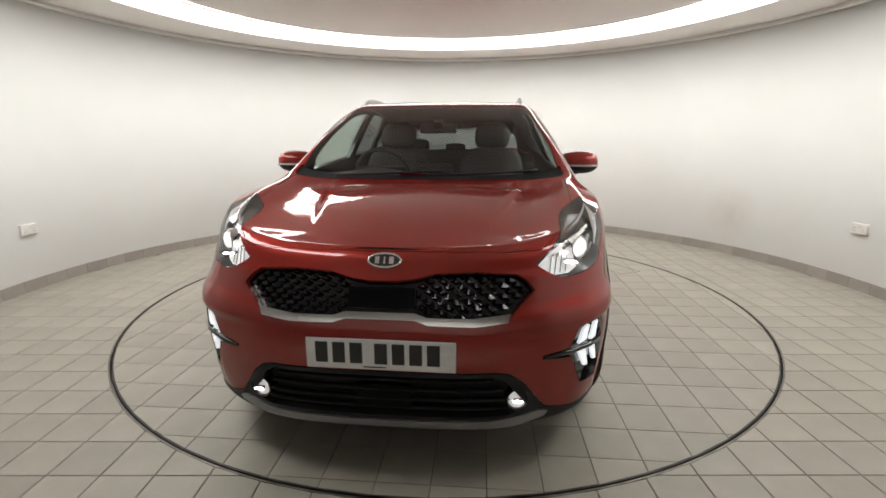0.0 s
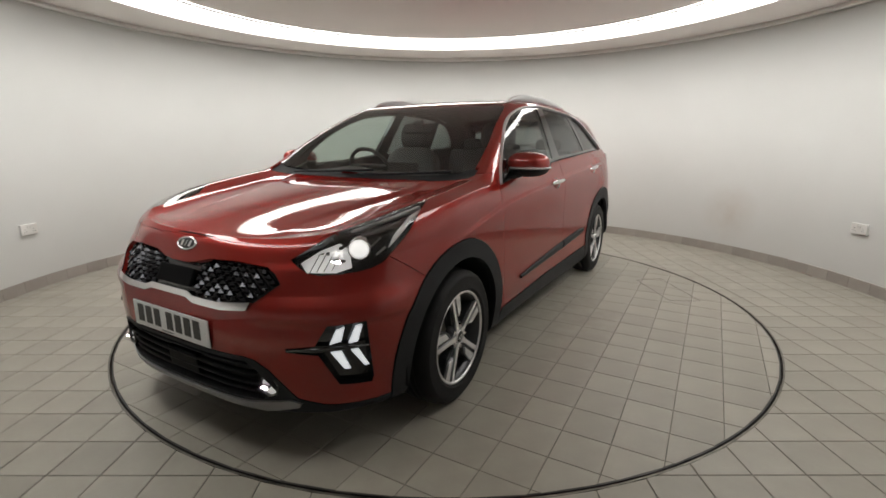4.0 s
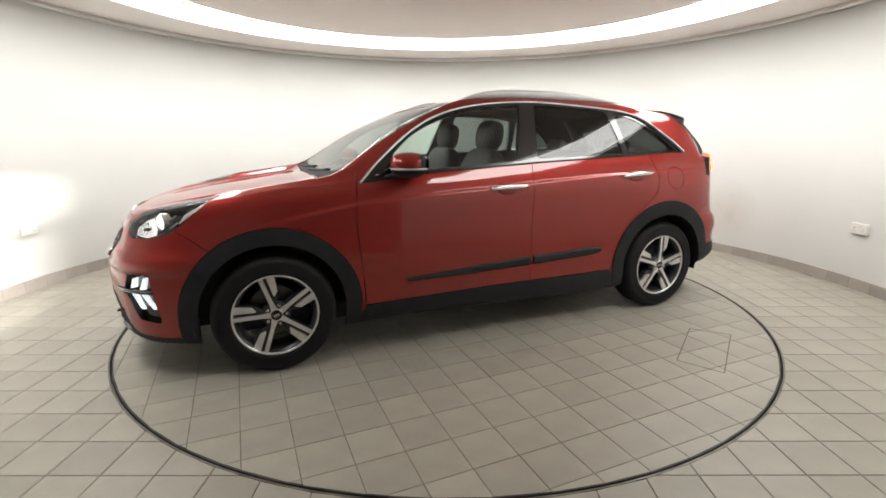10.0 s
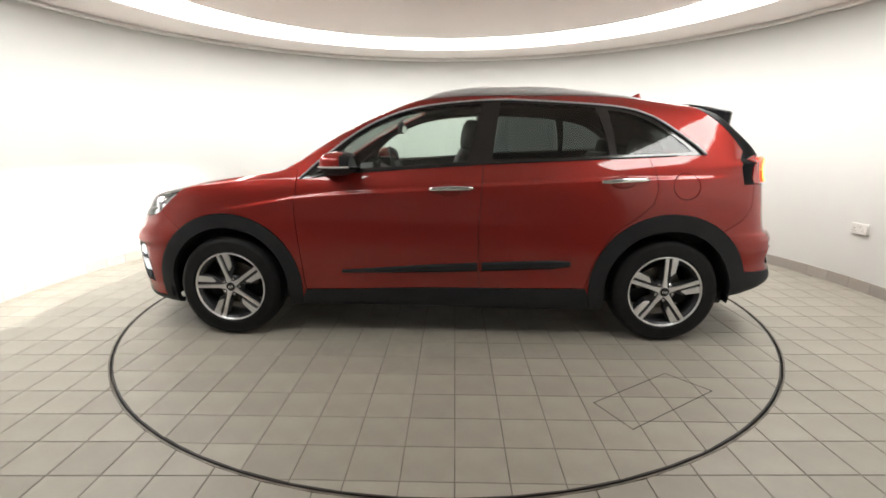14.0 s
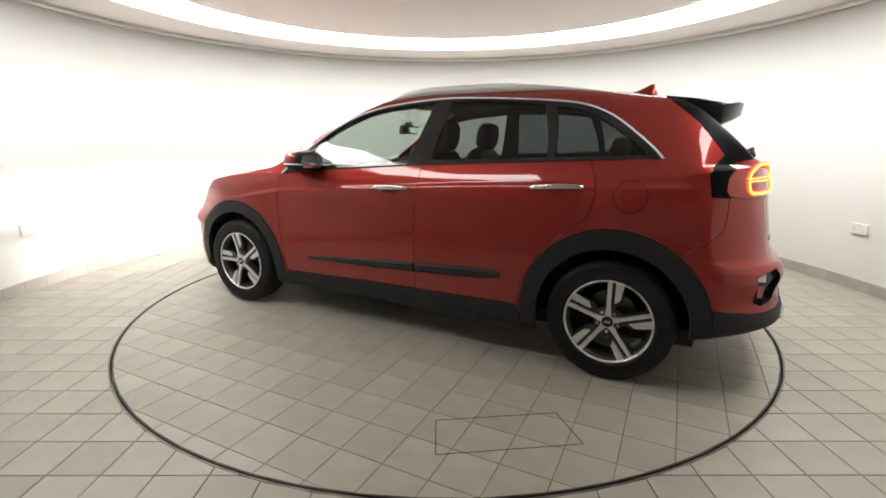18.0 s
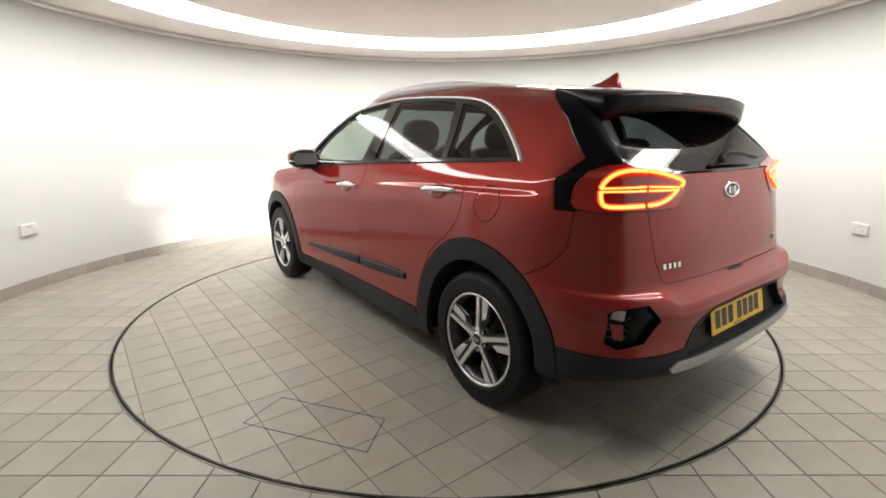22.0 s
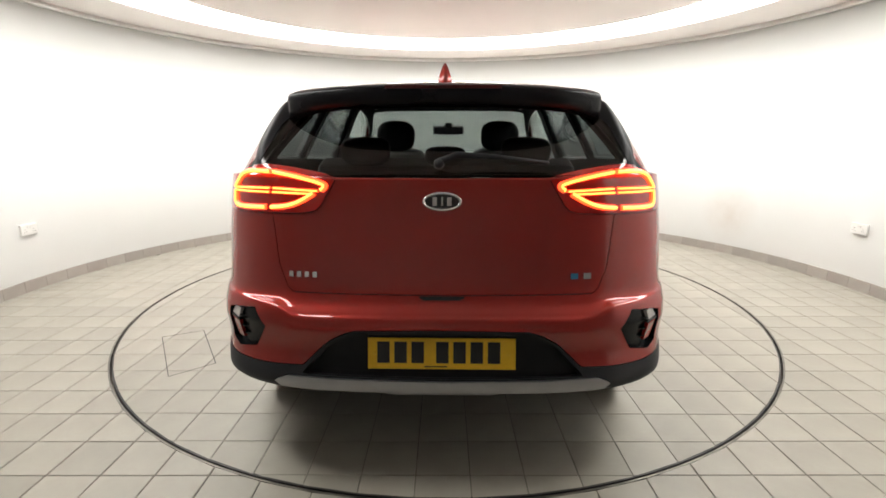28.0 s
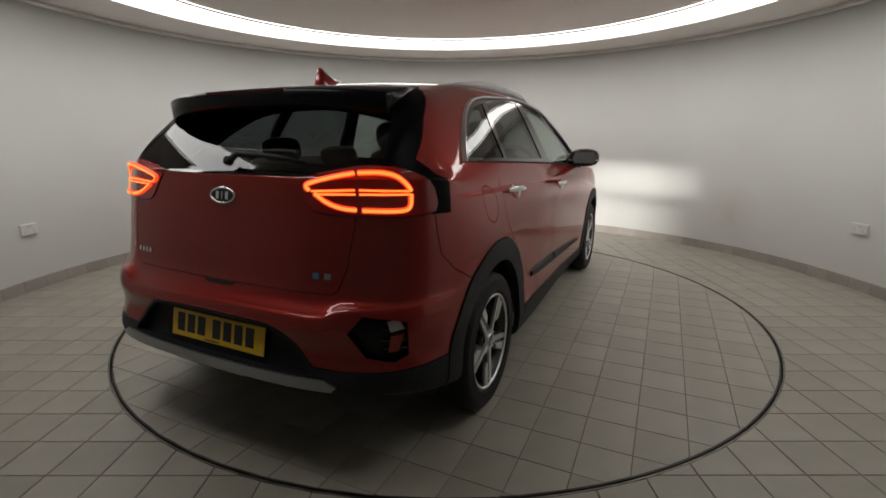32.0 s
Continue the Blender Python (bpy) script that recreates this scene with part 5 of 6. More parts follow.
def tail_lamps(car, s):
    q = s.sheet(["tail_lamp"], push=0.004, depth=0.03, gap=0.001)
    U, V = TAIL_VIEW
    way = (-0.7071, 0.7071, 0)
    loops = {
        "outer": [(0.952, 1.118), (0.880, 1.121), (0.830, 1.108), (0.798, 1.080), (0.786, 1.056)],
        "outer_low": [(0.786, 1.048), (0.790, 1.000), (0.822, 0.990), (0.945, 0.993)],
        "inner": [(0.965, 1.117), (1.030, 1.104), (1.112, 1.078), (1.118, 1.066), (1.108, 1.055)],
        "inner_low": [(0.965, 0.994), (1.014, 0.998), (1.056, 1.015), (1.090, 1.044)],
        "bar_out": [(0.952, 1.060), (0.790, 1.057)],
        "bar_in": [(0.965, 1.060), (1.100, 1.052)],
        "bar2_out": [(0.952, 1.046), (0.790, 1.046)],
        "bar2_in": [(0.965, 1.046), (1.090, 1.042)],
    }
    for sy in (1, -1):
        lamp = part("tail_lamp", sheet_mesh("tail_lamp", [q if sy > 0 else mirrored(q)], [RED_LENS, TRIM]), None, car, "lit red tail lamp with a looped light guide")
        for name, pts in loops.items():
            for _ in range(2):
                if len(pts) > 2:
                    soft_ = [pts[0]]
                    for a, b in zip(pts, pts[1:]):
                        soft_ += [(a[0] * 0.75 + b[0] * 0.25, a[1] * 0.75 + b[1] * 0.25), (a[0] * 0.25 + b[0] * 0.75, a[1] * 0.25 + b[1] * 0.75)]
                    pts = soft_ + [pts[-1]]
            fine = []
            for a, b in zip(pts, pts[1:]):
                for k in range(2):
                    fine.append((a[0] + (b[0] - a[0]) * k / 2, a[1] + (b[1] - a[1]) * k / 2))
            fine.append(pts[-1])
            path, nors = [], []
            for u, v in fine:
                low = min(v, 1.088)
                co, no = s.on(way, U * u + V * low)
                path.append(co + no * 0.004 + V * (v - low))
            thin = "bar" in name
            for kind, w, mat, lift in (("light_guide", 0.0100 if not thin else 0.0050, RED_GLOW, 0.0), ("guide_core", 0.0062 if not thin else 0.0026, AMBER_CORE, 0.0058)):
                pp = []
                for (u, v), p in zip(fine, path):
                    pp.append(p + Vector(way) * lift)
                piece = tube(pp, oval(w, w, 8), up=way)
                part(kind, mesh_of(kind, *(piece if sy > 0 else flipped(piece)), [mat], True), None, lamp)
        # corner pocket with reflector and reversing lamp
        pq = s.sheet(["rear_pocket"], push=-0.022, depth=-0.022, gap=0.0, inner=False)
        pocket = part("rear_pocket", sheet_mesh("rear_pocket", [pq if sy > 0 else mirrored(pq)], [BLACK_PAINT]), None, car, "black corner pocket with reflector in the rear bumper")
        pway = (math.cos(radians(160)), math.sin(radians(160)), 0)
        for name, poly, mat in (("reversing_lamp", [(0.015, 0.628), (0.066, 0.634), (0.092, 0.60), (0.030, 0.592)], AMBER), ("reflector", [(0.030, 0.573), (0.092, 0.578), (0.060, 0.515), (0.016, 0.512)], RED_LENS)):
            piece = draped(s, poly, pway, POCKET_VIEW, -0.008, 0.012)
            part(name, mesh_of(name, *(piece if sy > 0 else flipped(piece)), [mat]), None, pocket)
        for v in (0.525, 0.555, 0.600):
            piece = draped(s, [(-0.075, v - 0.004), (0.03, v - 0.002), (0.03, v + 0.003), (-0.075, v + 0.004)], pway, POCKET_VIEW, -0.010, 0.010)
            part("pocket_slat", mesh_of("pocket_slat", *(piece if sy > 0 else flipped(piece)), [GLOSS_BLACK]), None, pocket)
        piece = draped(s, [(0.010, 0.590), (0.096, 0.598), (0.102, 0.588), (0.018, 0.579)], pway, POCKET_VIEW, -0.004, 0.008)
        part("pocket_bar", mesh_of("pocket_bar", *(piece if sy > 0 else flipped(piece)), [DARK_CHROME]), None, pocket)
    # tailgate badges: oval emblem and two plain wordmark bars
    emblem(car, s, (-1, 0, 0), -2.0, 1.018, 0.069, 0.034, 0)
    for cells, y0, y1, z, mat in ((4, 0.545, 0.430, 0.762, CHROME), (2, -0.452, -0.545, 0.760, SATIN)):
        step = (y1 - y0) / cells
        mark = None
        for k in range(cells):
            a, b = y0 + step * k, y0 + step * (k + 0.55)
            poly = [(a, z - 0.010), (b, z - 0.010), (b, z + 0.010), (a, z + 0.010)]
            piece = draped(s, poly, (-1, 0, 0), BACK, 0.004, 0.005)
            ob = part("wordmark_bar", mesh_of("wordmark_bar", *piece, [BLUE if (cells == 2 and k == 0) else mat]), None, mark or car)
            mark = mark or tagged(ob, "plain chrome bars of a wordmark")


def plates(car):
    for name, x, z, tilt, mat, turn in (("front_number_plate", 2.197, 0.511, 0, PLATE_WHITE, 0), ("rear_number_plate", -2.099, 0.494, 10.5, PLATE_YELLOW, 180)):
        m = pose(x, 0, z) @ pose(0, 0, 0, 0, 0, turn) @ pose(0, 0, 0, 0, -tilt, 0)
        bm = bmesh.new()
        box(bm, (0.004, 0.520, 0.111), m, 0.0015, 1)
        plate = part(name, bm, mat, car, "number plate with dark bars on a reflective ground")
        y = -0.205
        for k in range(7):
            y += 0.026 if k == 3 else 0
            bm = bmesh.new()
            box(bm, (0.002, 0.044, 0.076), m @ pose(0.0022, y, 0.004), 0.0006, 1)
            part("plate_bar", bm, INK, plate)
            y += 0.0605
        for y in (-0.236, 0.236):
            bm = bmesh.new()
            bmesh.ops.create_cone(bm, cap_ends=True, segments=14, radius1=0.0065, radius2=0.005, depth=0.004, matrix=m @ pose(0.003, y, 0, 0, 90, 0))
            part("plate_screw", bm, mat, plate)
        bm = bmesh.new()
        box(bm, (0.001, 0.08, 0.0045), m @ pose(0.0022, -0.02, -0.046))
        part("plate_small_bar", bm, INK, plate)
        bm = bmesh.new()
        box(bm, (0.03, 0.46, 0.08), m @ pose(-0.019, 0, 0), 0.004)
        part("plate_mount", bm, CLAD, plate)


def side_trim(car, s, front, rear):
    # chrome line round the windows
    top = eased_line(DLO_TOP, 3)
    path = []
    for x, z in top:
        co, no = s.on((0, 1, 0), (x, 0, z))
        path.append(co + no * 0.002)
    n = len(path)
    flat = [(-0.004, -0.0105), (0.003, -0.0105), (0.0055, 0.002), (0.003, 0.0105), (-0.004, 0.0105)]
    wide = [[(a, b * (1.0 + 0.75 * max(0, (i - n * 0.62) / (n * 0.38)))) for a, b in flat] for i in range(n)]
    both_sides("window_trim", tube(path, wide, up=(0, 1, 0)), [BRIGHT], car, "satin chrome strip arching over the side windows")
    # waist strip
    path = [s.on((0, 1, 0), (x, 0, z))[0] for x, z in [(0.80, 1.008)] + DLO_LOW[::-1][1:]]
    both_sides("waist_seal", tube(path, [(-0.004, -0.006), (0.003, -0.006), (0.003, 0.006), (-0.004, 0.006)], up=(0, 1, 0)), [CLAD], car)
    # door mouldings, split at the door gap
    for owners, xs in ((front, (0.625, 0.40, 0.10, -0.205)), (rear, (-0.232, -0.45, -0.65, -0.765))):
        path, prof = [], []
        for x in xs:
            k = (0.625 - x) / 1.39
            z = 0.437 + 0.060 * k
            co, no = s.on((0, 1, 0), (x, 0, z))
            path.append(co + no * 0.002)
            h = 0.010 + 0.017 * min(1, k * 2.2) if x > -0.7 else 0.016
            prof.append([(-0.012, -h), (0.004, -h), (0.012, -h * 0.6), (0.012, h * 0.6), (0.004, h), (-0.012, h)])
        piece = tube(path, prof, up=(0, 0, 1))
        piece = ([Vector(v) for v in piece[0]], piece[1])
        for ob, p in zip(owners, (piece, flipped(piece))):
            part("door_moulding", mesh_of("door_moulding", *p, [CLAD]), None, ob, "black rubbing strip low on the door")
    # handles: chrome bars over shallow cups
    for owners, x0, x1, z0, z1 in ((front, 0.088, -0.176, 0.938, 0.948), (rear, -0.920, -1.190, 0.986, 0.998)):
        path, prof = [], []
        for k in np.linspace(0, 1, 9):
            x, z = x0 + (x1 - x0) * k, z0 + (z1 - z0) * k
            co, no = s.on((0, 1, 0), (x, 0, z))
            out = 0.004 + 0.022 * math.sin(math.pi * min(max(k, 0.06), 0.94)) ** 0.5
            path.append(co + no * out)
            h = 0.006 + 0.0075 * math.sin(math.pi * (0.12 + 0.76 * k)) ** 0.7
            prof.append(oval(0.0065, h, 12))
        piece = tube(path, prof, up=(0, 0, 1))
        xm, zm = (x0 + x1) / 2 + 0.01, (z0 + z1) / 2 - 0.006
        cup = draped(s, [(xm + 0.074 * math.cos(a), zm + 0.036 * math.sin(a)) for a in np.linspace(0, 2 * math.pi, 21)[:-1]], (0, 1, 0), SIDE, 0.0012, 0.002)
        for ob, p, c in zip(owners, (piece, flipped(piece)), (cup, flipped(cup))):
            part("door_handle", mesh_of("door_handle", *p, [CHROME], True), None, ob, "polished chrome pull handle")
            part("handle_cup", mesh_of("handle_cup", *c, [PAINT], True), None, ob)


def mirrors(car, s):
    def shell(bm, m, a, b, c, power=2.6, n=20):
        vs, fs = [], []
        for i in range(n + 1):
            t = -math.pi / 2 + math.pi * i / n
            for j in range(2 * n):
                p = math.pi * j / n
                e = 2 / power
                f = lambda q: math.copysign(abs(q) ** e, q)
                vs.append(m @ Vector((a * f(math.cos(t)) * f(math.cos(p)), b * f(math.cos(t)) * f(math.sin(p)), c * f(math.sin(t)))))
        for i in range(n):
            for j in range(2 * n):
                k = (j + 1) % (2 * n)
                fs.append((i * 2 * n + j, i * 2 * n + k, (i + 1) * 2 * n + k, (i + 1) * 2 * n + j))
        return vs, fs

    m = Matrix.Translation((0.612, 0.905, 1.094)) @ pose(0, 0, 0, 0, 0, -12)
    body = shell(None, m, 0.100, 0.117, 0.069)
    cap_f = [f for f in body[1] if sum((m.inverted() @ Vector(body[0][i])).z for i in f) / 4 > -0.012 and sum((m.inverted() @ Vector(body[0][i])).x for i in f) / 4 > -0.052]
    low_f = [f for f in body[1] if f not in set(cap_f)]
    band = shell(None, m @ Matrix.Translation((0.001, 0.002, -0.018)), 0.1025, 0.1195, 0.010, 3.2, 14)
    glass = [m @ Vector((-0.1005, y * 1.08, z)) for y, z in ((-0.066, -0.040), (0.066, -0.040), (0.080, 0.0), (0.064, 0.042), (-0.062, 0.042), (-0.078, 0.0))]
    stalk = tube([(0.70, 0.80, 1.02), (0.68, 0.83, 1.03), (0.65, 0.875, 1.045)], [oval(0.055, 0.018), oval(0.05, 0.018), oval(0.06, 0.022)], up=(0, 0, 1))
    foot = tube([(0.800, 0.818, 1.020), (0.74, 0.806, 1.047), (0.665, 0.795, 1.085)], [oval(0.012, 0.016), oval(0.016, 0.034), oval(0.012, 0.040)], up=(0, 1, 0))
    for sy in (1, -1):
        f = (lambda p: p) if sy > 0 else flipped
        mir = part("door_mirror", mesh_of("door_mirror", *f((body[0], cap_f)), [PAINT], True), None, car, "body-colour door mirror on a black foot")
        part("mirror_base", mesh_of("mirror_base", *f((body[0], low_f)), [CLAD], True), None, mir)
        part("indicator", mesh_of("indicator", *f(band), [AMBER], True), None, mir, "clear indicator strip")
        part("mirror_glass", mesh_of("mirror_glass", *f((glass, [tuple(range(6))[::-1]])), [MIRROR]), None, mir)
        part("stalk", mesh_of("stalk", *f(stalk), [CLAD], True), None, mir)
        part("mirror_foot", mesh_of("mirror_foot", *f(foot), [GLOSS_BLACK], True), None, mir)


def roof_things(car, s):
    # rails
    xs = np.linspace(0.165, -1.285, 33)
    lift = spline([0.165, 0.10, -0.02, -0.3, -0.6, -0.95, -1.18, -1.285], [1.468, 1.498, 1.530, 1.547, 1.546, 1.518, 1.485, 1.466])
    side = spline([0.165, -0.2, -0.7, -1.285], [0.560, 0.572, 0.575, 0.545])
    path, prof = [], []
    for x in xs:
        y, t = float(side(x)), float(lift(x))
        b = min(s.on((0, 0, 1), (x, y, 0))[0].z - 0.004, t - 0.012)
        h = (t - b) / 2
        path.append((x, y, b + h))
        prof.append([(-0.012, -h), (0.013, -h), (0.0155, h * 0.35), (0.010, h * 0.85), (0.0, h), (-0.008, h * 0.85), (-0.0125, h * 0.35)])
    both_sides("roof_rail", tube(path, prof), [RAIL], car, "satin silver roof rail", True)
    # fin aerial
    vs, fs = [], []
    prof = [(-1.245, 1.508, 0.006, 1.512), (-1.30, 1.498, 0.022, 1.523), (-1.345, 1.490, 0.030, 1.543), (-1.385, 1.482, 0.032, 1.566), (-1.400, 1.478, 0.030, 1.567), (-1.412, 1.476, 0.022, 1.53), (-1.425, 1.474, 0.012, 1.49)]
    n = 12
    for x, zb, w, zt in prof:
        for k in range(n):
            a = math.pi * k / (n - 1)
            y = w * math.cos(a)
            z = zb + (zt - zb) * max(0, 1 - (abs(y) / w)) ** 0.55 * (1 if abs(y) < w * 0.999 else 0)
            vs.append((x + 0.0, y * (1 - 0.0), z))
    for i in range(len(prof) - 1):
        fs += [(i * n + k, i * n + k + 1, (i + 1) * n + k + 1, (i + 1) * n + k) for k in range(n - 1)]
    fs += [tuple(range(n))[::-1], tuple(range((len(prof) - 1) * n, len(prof) * n))]
    part("fin_aerial", mesh_of("fin_aerial", vs, fs, [PAINT], True), None, car, "body-colour shark fin aerial")
    # tailgate spoiler
    sect = []
    for u in np.concatenate([[-1.012], np.linspace(-1, 1, 39), [1.012]]):
        a = min(abs(u), 1.0)
        y = 0.603 * u - math.copysign(0.012 * a ** 12, u)
        ins = 0.006 if abs(u) > 1 else 0.0
        xt = -1.864 + 0.105 * a ** 4
        zt = 1.421 - 0.022 * a * a - ins
        drop = 0.066 + 0.030 * a ** 5 - 2 * ins
        xr, zr = -1.515 + 0.015 * a * a - ins, 1.462 - 0.020 * a * a - ins
        zb = 1.36 - 0.045 * a ** 4 + ins
        sect.append([(xr, y, zr), ((xr + xt) / 2, y, (zr + zt) / 2 + 0.005), (xt + 0.012 + ins, y, zt + 0.001), (xt + ins, y, zt - 0.009), (xt + 0.008 + ins, y, zt - drop), (xt + 0.035, y, zt - drop - 0.010), (-1.66, y, zb), (-1.585, y, zb + 0.02)])
    vs = [p for q in sect for p in q]
    k = 8
    fs = [(i * k + j, (i + 1) * k + j, (i + 1) * k + (j + 1) % k, i * k + (j + 1) % k) for i in range(40) for j in range(k)]
    fs += [tuple(range(k)), tuple(range(40 * k, 41 * k))[::-1]]
    me = mesh_of("spoiler", vs, fs, [BLACK_PAINT], True)
    spoiler = part("spoiler", me, None, car, "gloss black roof spoiler over the rear window")
    bm = bmesh.new()
    box(bm, (0.012, 0.42, 0.012), pose(-1.858, 0, 1.412), 0.003)
    part("high_brake_lamp", bm, DARK_RED, spoiler)
    # wipers
    rear = tube([(-1.948, 0.015, 1.150), (-1.955, -0.05, 1.176), (-1.948, -0.2, 1.168), (-1.945, -0.375, 1.147)], [oval(0.012, 0.014), oval(0.010, 0.012), oval(0.007, 0.009), oval(0.004, 0.007)])
    wiper = part("rear_wiper", mesh_of("rear_wiper", *rear, [CLAD], True), None, car, "black rear wiper")
    bm = bmesh.new()
    bmesh.ops.create_cone(bm, cap_ends=True, segments=20, radius1=0.02, radius2=0.015, depth=0.022, matrix=pose(-1.955, 0.012, 1.147, 0, -75, 0))
    part("wiper_cap", bm, CLAD, wiper, smooth=True)
    for y0, y1 in ((-0.50, 0.10), (0.02, 0.62)):
        pts = []
        for k in np.linspace(0, 1, 8):
            y = y0 + (y1 - y0) * k
            x = 1.035 - 0.05 * k
            co, no = s.on((0, 0, 1), (x, y, 0))
            pts.append(co + no * 0.016)
        part("front_wiper", mesh_of("front_wiper", *tube(pts, oval(0.008, 0.007)), [CLAD], True), None, car, "black windscreen wiper")


def soft_box(size, m, r):
    bm = bmesh.new()
    box(bm, size, m, r, 3)
    return bm


def pad(name, size, m, power=2.8, n=20):
    """A stuffed cushion: a box with fully rounded sides."""
    def bent(c):
        return math.copysign(abs(c) ** (2 / power), c)
    vs, fs = [], []
    for i in range(n + 1):
        a = math.pi * i / n - math.pi / 2
        for j in range(2 * n):
            b = math.pi * j / n
            vs.append(m @ Vector((size[0] / 2 * bent(math.cos(a)) * bent(math.cos(b)), size[1] / 2 * bent(math.cos(a)) * bent(math.sin(b)), size[2] / 2 * bent(math.sin(a)))))
    for i in range(n):
        fs += [(i * 2 * n + j, i * 2 * n + (j + 1) % (2 * n), (i + 1) * 2 * n + (j + 1) % (2 * n), (i + 1) * 2 * n + j) for j in range(2 * n)]
    return mesh_of(name, vs, fs, [SEAT], True)


def cabin(car):
    part("floor_pan", soft_box((3.3, 1.56, 0.10), pose(-0.1, 0, 0.27), 0.03), CLAD, car)
    part("engine_bay", soft_box((0.9, 1.0, 0.5), pose(1.5, 0, 0.5), 0.03), CLAD, car)
    part("boot_floor", soft_box((0.75, 1.3, 0.08), pose(-1.62, 0, 0.62), 0.02), TRIM, car)
    part("parcel_shelf", soft_box((0.40, 1.16, 0.03), pose(-1.66, 0, 1.045), 0.01), TRIM, car)
    # dashboard
    ys = np.linspace(-0.74, 0.74, 15)
    vs, fs = [], []
    for y in ys:
        hood_ = 0.035 * math.exp(-((y + 0.37) / 0.17) ** 2)
        vs += [(0.98, y, 1.005), (0.80, y, 1.025), (0.62, y, 1.02 + hood_), (0.555, y, 0.985 + hood_), (0.56, y, 0.85), (0.64, y, 0.60), (0.9, y, 0.55)]
    for i in range(14):
        fs += [(i * 7 + j, i * 7 + (j + 1) % 7, (i + 1) * 7 + (j + 1) % 7, (i + 1) * 7 + j) for j in range(7)]
    part("dashboard", mesh_of("dashboard", vs, fs, [TRIM], True), None, car)
    part("screen", soft_box((0.02, 0.24, 0.12), pose(0.555, 0.0, 1.02, 0, -8, 0), 0.006), GLOSS_BLACK, car)
    part("console", soft_box((0.9, 0.2, 0.32), pose(0.15, 0, 0.48), 0.04), TRIM, car)
    wheel = lathe([(0.182 + 0.014 * math.cos(a), 0.014 * math.sin(a)) for a in np.linspace(0, 2 * math.pi, 11)], 40)
    m = pose(0.43, -0.37, 1.0, 0, -66, 0)
    sw = part("steering_wheel", mesh_of("steering_wheel", *moved(wheel, m), [TRIM], True), None, car)
    for k, (sx, sy_, px, py) in enumerate(((0.05, 0.34, 0, 0), (0.16, 0.045, -0.09, 0))):
        part("wheel_boss" if k == 0 else "wheel_arm", soft_box((0.13 if k == 0 else 0.18, 0.33 if k == 0 else 0.05, 0.03), m @ pose(px, py, -0.01), 0.012), TRIM, sw)
    for y in (0.37, -0.37):
        seat = part("front_seat", soft_box((0.50, 0.50, 0.16), pose(0.26, y, 0.56, 0, -6, 0), 0.06), SEAT, car)
        part("seat_back", pad("seat_back", (0.16, 0.50, 0.68), pose(-0.05, y, 0.84, 0, -17, 0), 4.0), None, seat)
        part("headrest", pad("headrest", (0.135, 0.27, 0.215), pose(-0.165, y, 1.255, 0, -10, 0)), None, seat)
        for dy in (-0.06, 0.06):
            bm = bmesh.new()
            bmesh.ops.create_cone(bm, cap_ends=True, segments=8, radius1=0.006, radius2=0.006, depth=0.12, matrix=pose(-0.15, y + dy, 1.15, 0, -10, 0))
            part("headrest_post", bm, CHROME, seat)
    bench = part("rear_bench", soft_box((0.5, 1.26, 0.16), pose(-0.85, 0, 0.58), 0.05), SEAT, car)
    part("bench_back", soft_box((0.14, 1.26, 0.56), pose(-1.17, 0, 0.86, 0, -20, 0), 0.05), SEAT, bench)
    for y in (0.39, -0.39, 0.0):
        part("headrest", pad("headrest", (0.10, 0.24 if y else 0.2, 0.13 if y else 0.09), pose(-1.285, y, 1.175 if y else 1.15, 0, -12, 0), 3.2), None, bench)
    mir = part("inside_mirror", soft_box((0.03, 0.25, 0.065), pose(0.35, 0, 1.305, 0, -12, 0), 0.014), TRIM, car)
    part("mirror_mount", soft_box((0.05, 0.06, 0.05), pose(0.355, 0, 1.336, 0, 30, 0), 0.012), TRIM, mir)
    part("mirror_face", soft_box((0.003, 0.225, 0.048), pose(0.3325, 0, 1.302, 0, -12, 0), 0.001), MIRROR, mir)


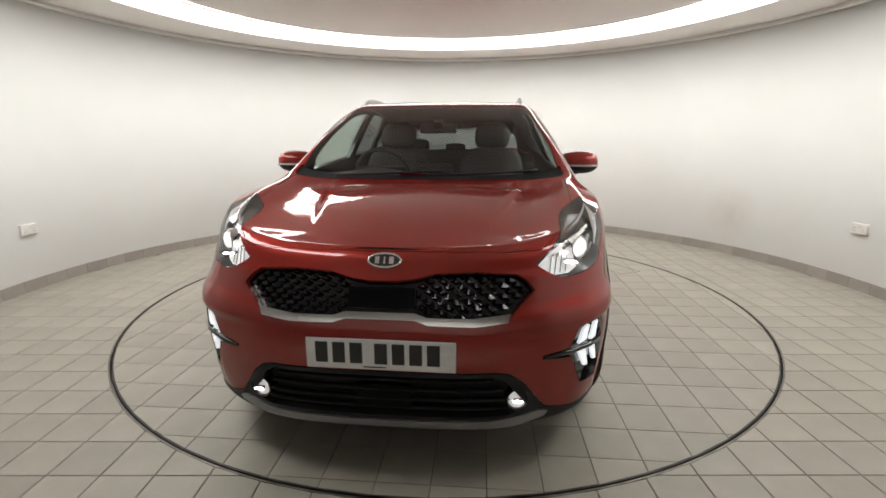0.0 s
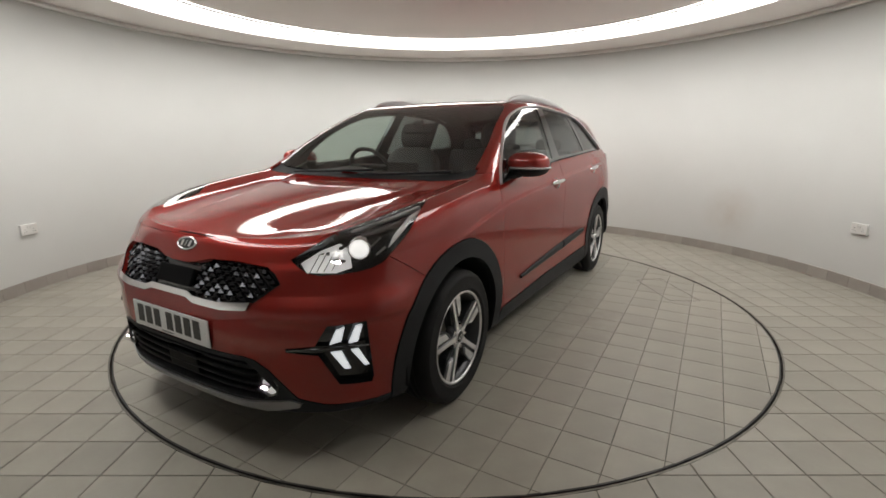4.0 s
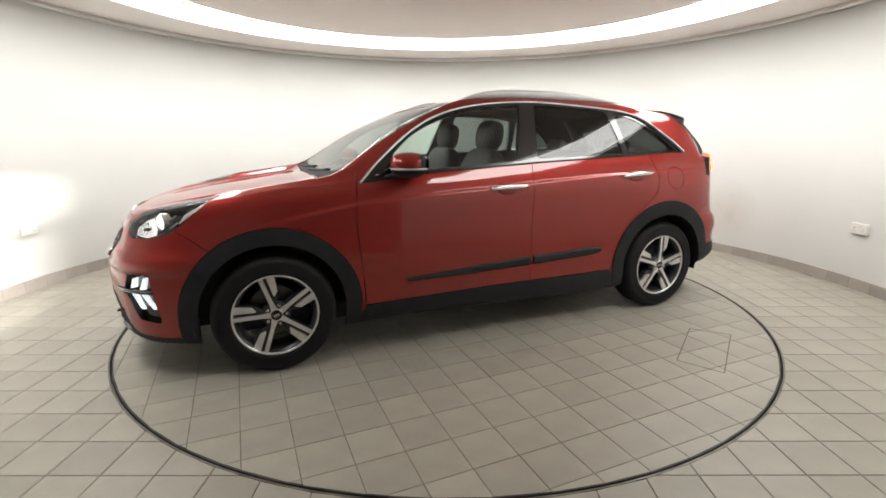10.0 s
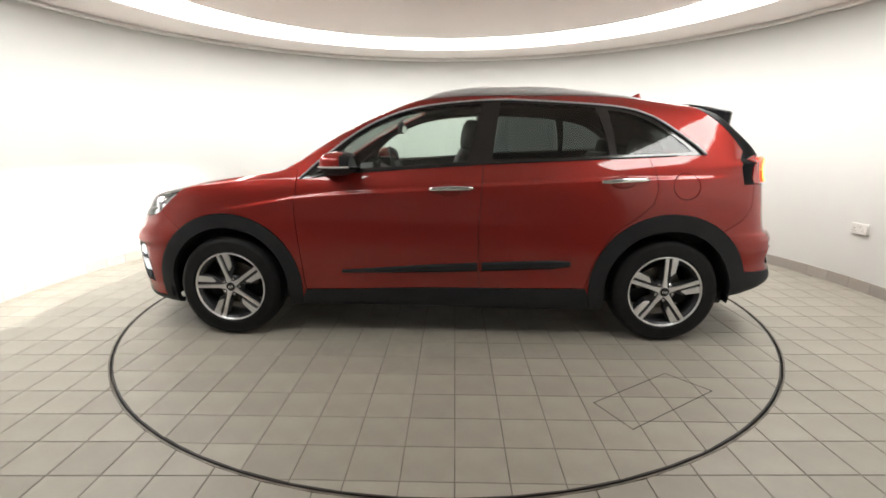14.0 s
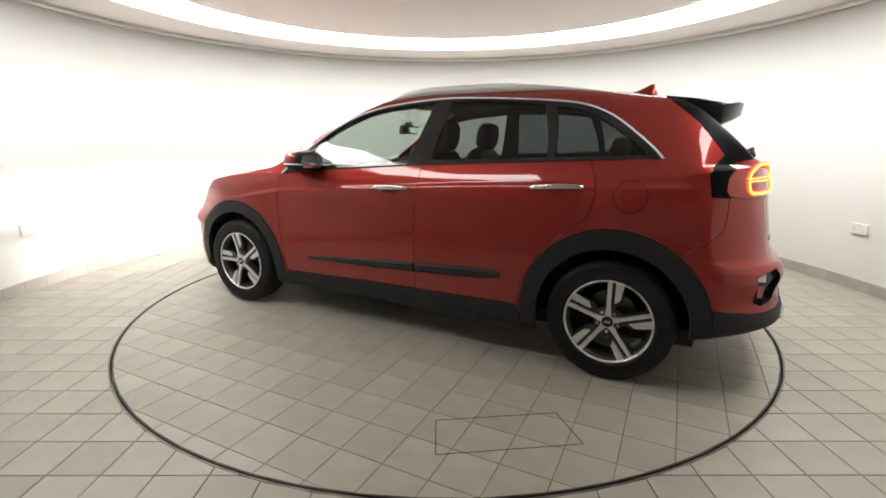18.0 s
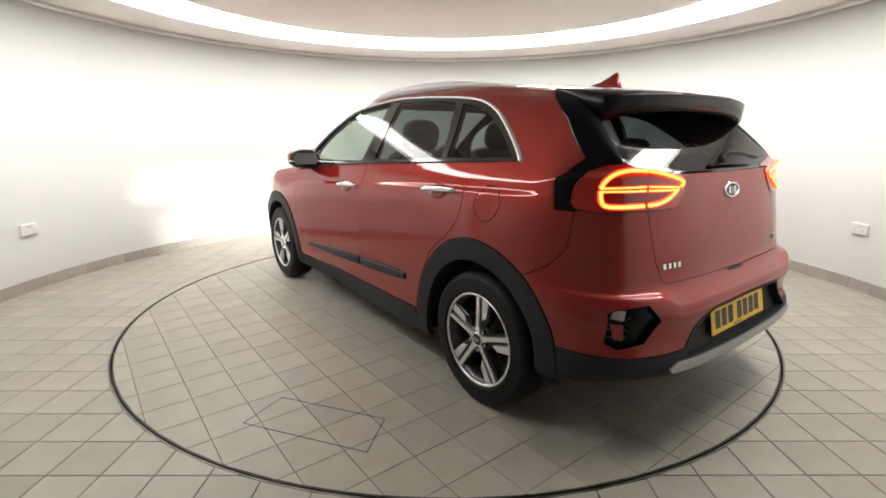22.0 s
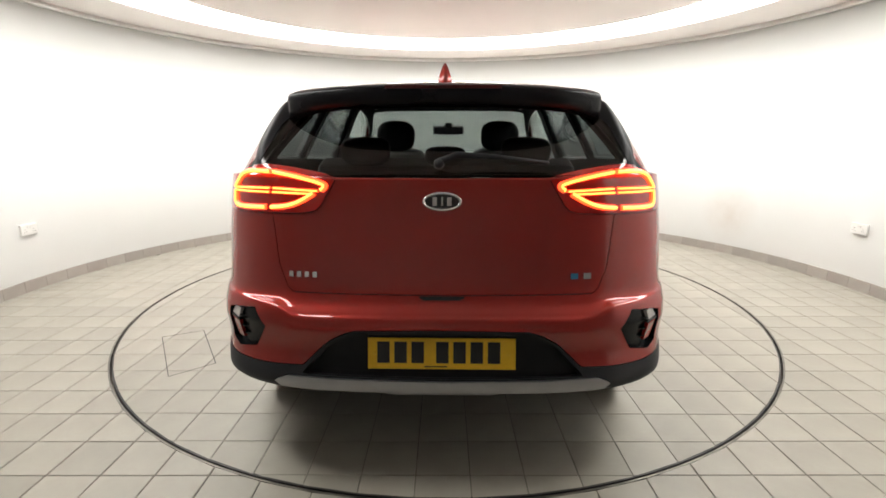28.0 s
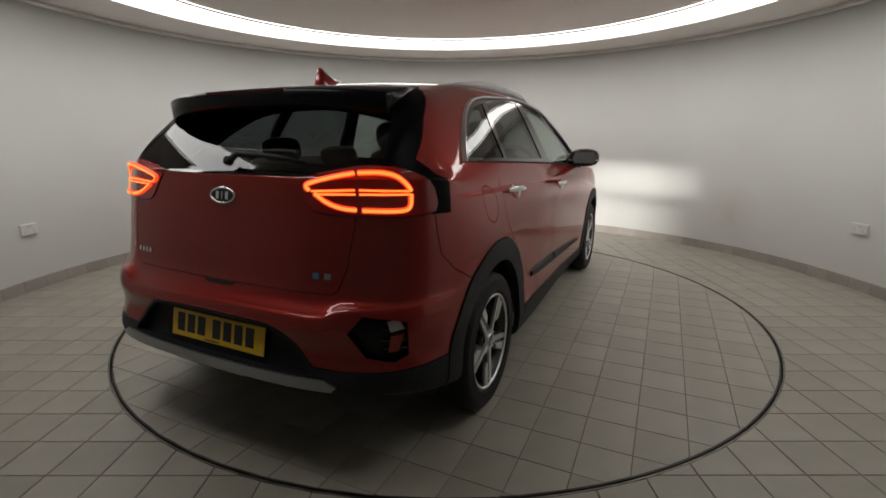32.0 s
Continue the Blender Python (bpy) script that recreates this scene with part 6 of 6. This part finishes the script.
def underside(car):
    for x in (1.35, -1.35):
        v, f = lathe([(0.30, 0.58), (0.40, 0.58), (0.40, 0.85)], 36, axis="y", a0=-12, a1=192)
        v2, f2 = lathe([(0.001, 0.575), (0.40, 0.575)], 36, axis="y", a0=-12, a1=192)
        liner = merged((v, f), (v2, f2))
        for p in (liner, flipped(liner)):
            part("arch_liner", mesh_of("arch_liner", *moved(p, Matrix.Translation((x, 0, 0.33))), [CLAD]), None, car)
        part("axle_beam", soft_box((0.10, 1.3, 0.09), pose(x, 0, 0.30), 0.02), DARK_STEEL, car)
    part("silencer", soft_box((0.24, 0.5, 0.14), pose(-1.83, -0.2, 0.36), 0.04), DARK_STEEL, car)
    part("front_undertray", soft_box((0.62, 1.1, 0.03), pose(1.68, 0, 0.215), 0.01), CLAD, car)
    part("rear_undertray", soft_box((0.36, 1.2, 0.03), pose(-1.83, 0, 0.35), 0.01), CLAD, car)


def build_car():
    root = new("car")
    tagged(root, "orange-red metallic crossover car with black wheel-arch mouldings on the turntable", "car")
    s = cut_skin()
    front, rear = panels(root, s)
    front_end(root, s)
    headlamps(root, s)
    tail_lamps(root, s)
    plates(root)
    side_trim(root, s, front, rear)
    mirrors(root, s)
    roof_things(root, s)
    cabin(root)
    underside(root)
    first = wheel_parts()
    first.parent = root
    spots = [(1.35, 1, 18), (-1.35, 1, 0), (1.35, -1, 25), (-1.35, -1, 40)]
    for k, (x, sy, turn) in enumerate(spots):
        m = pose(x, sy * 0.785, 0.322, 0, 0, 0 if sy > 0 else 180) @ pose(0, 0, 0, 0, turn, 0)
        if k == 0:
            first.matrix_basis = m
        else:
            copy_thing(first, m)
    return root




def motions():
    rows = [(t, pose(0, 0, 0, 0, 0, a)) for t, a in enumerate(TURN)]
    walk(turntable, rows)
    walk(car, [(t, m @ pose(CAR_OFF[0], CAR_OFF[1], 0)) for t, m in rows])


room()
socket("wall_socket", 177.45)
socket("wall_socket", 3.5)
floor, turntable = floors()
car = build_car()
tile_field(turntable, 0.025, 0.012, 0.95, inside, lambda x, y: -math.hypot(x, y), 300, 0.0026)
tile_field(floor, 0.02, 0.025, GRID_TURN, outside, lambda x, y: math.hypot(x, y + 3.6), 300)
motions()
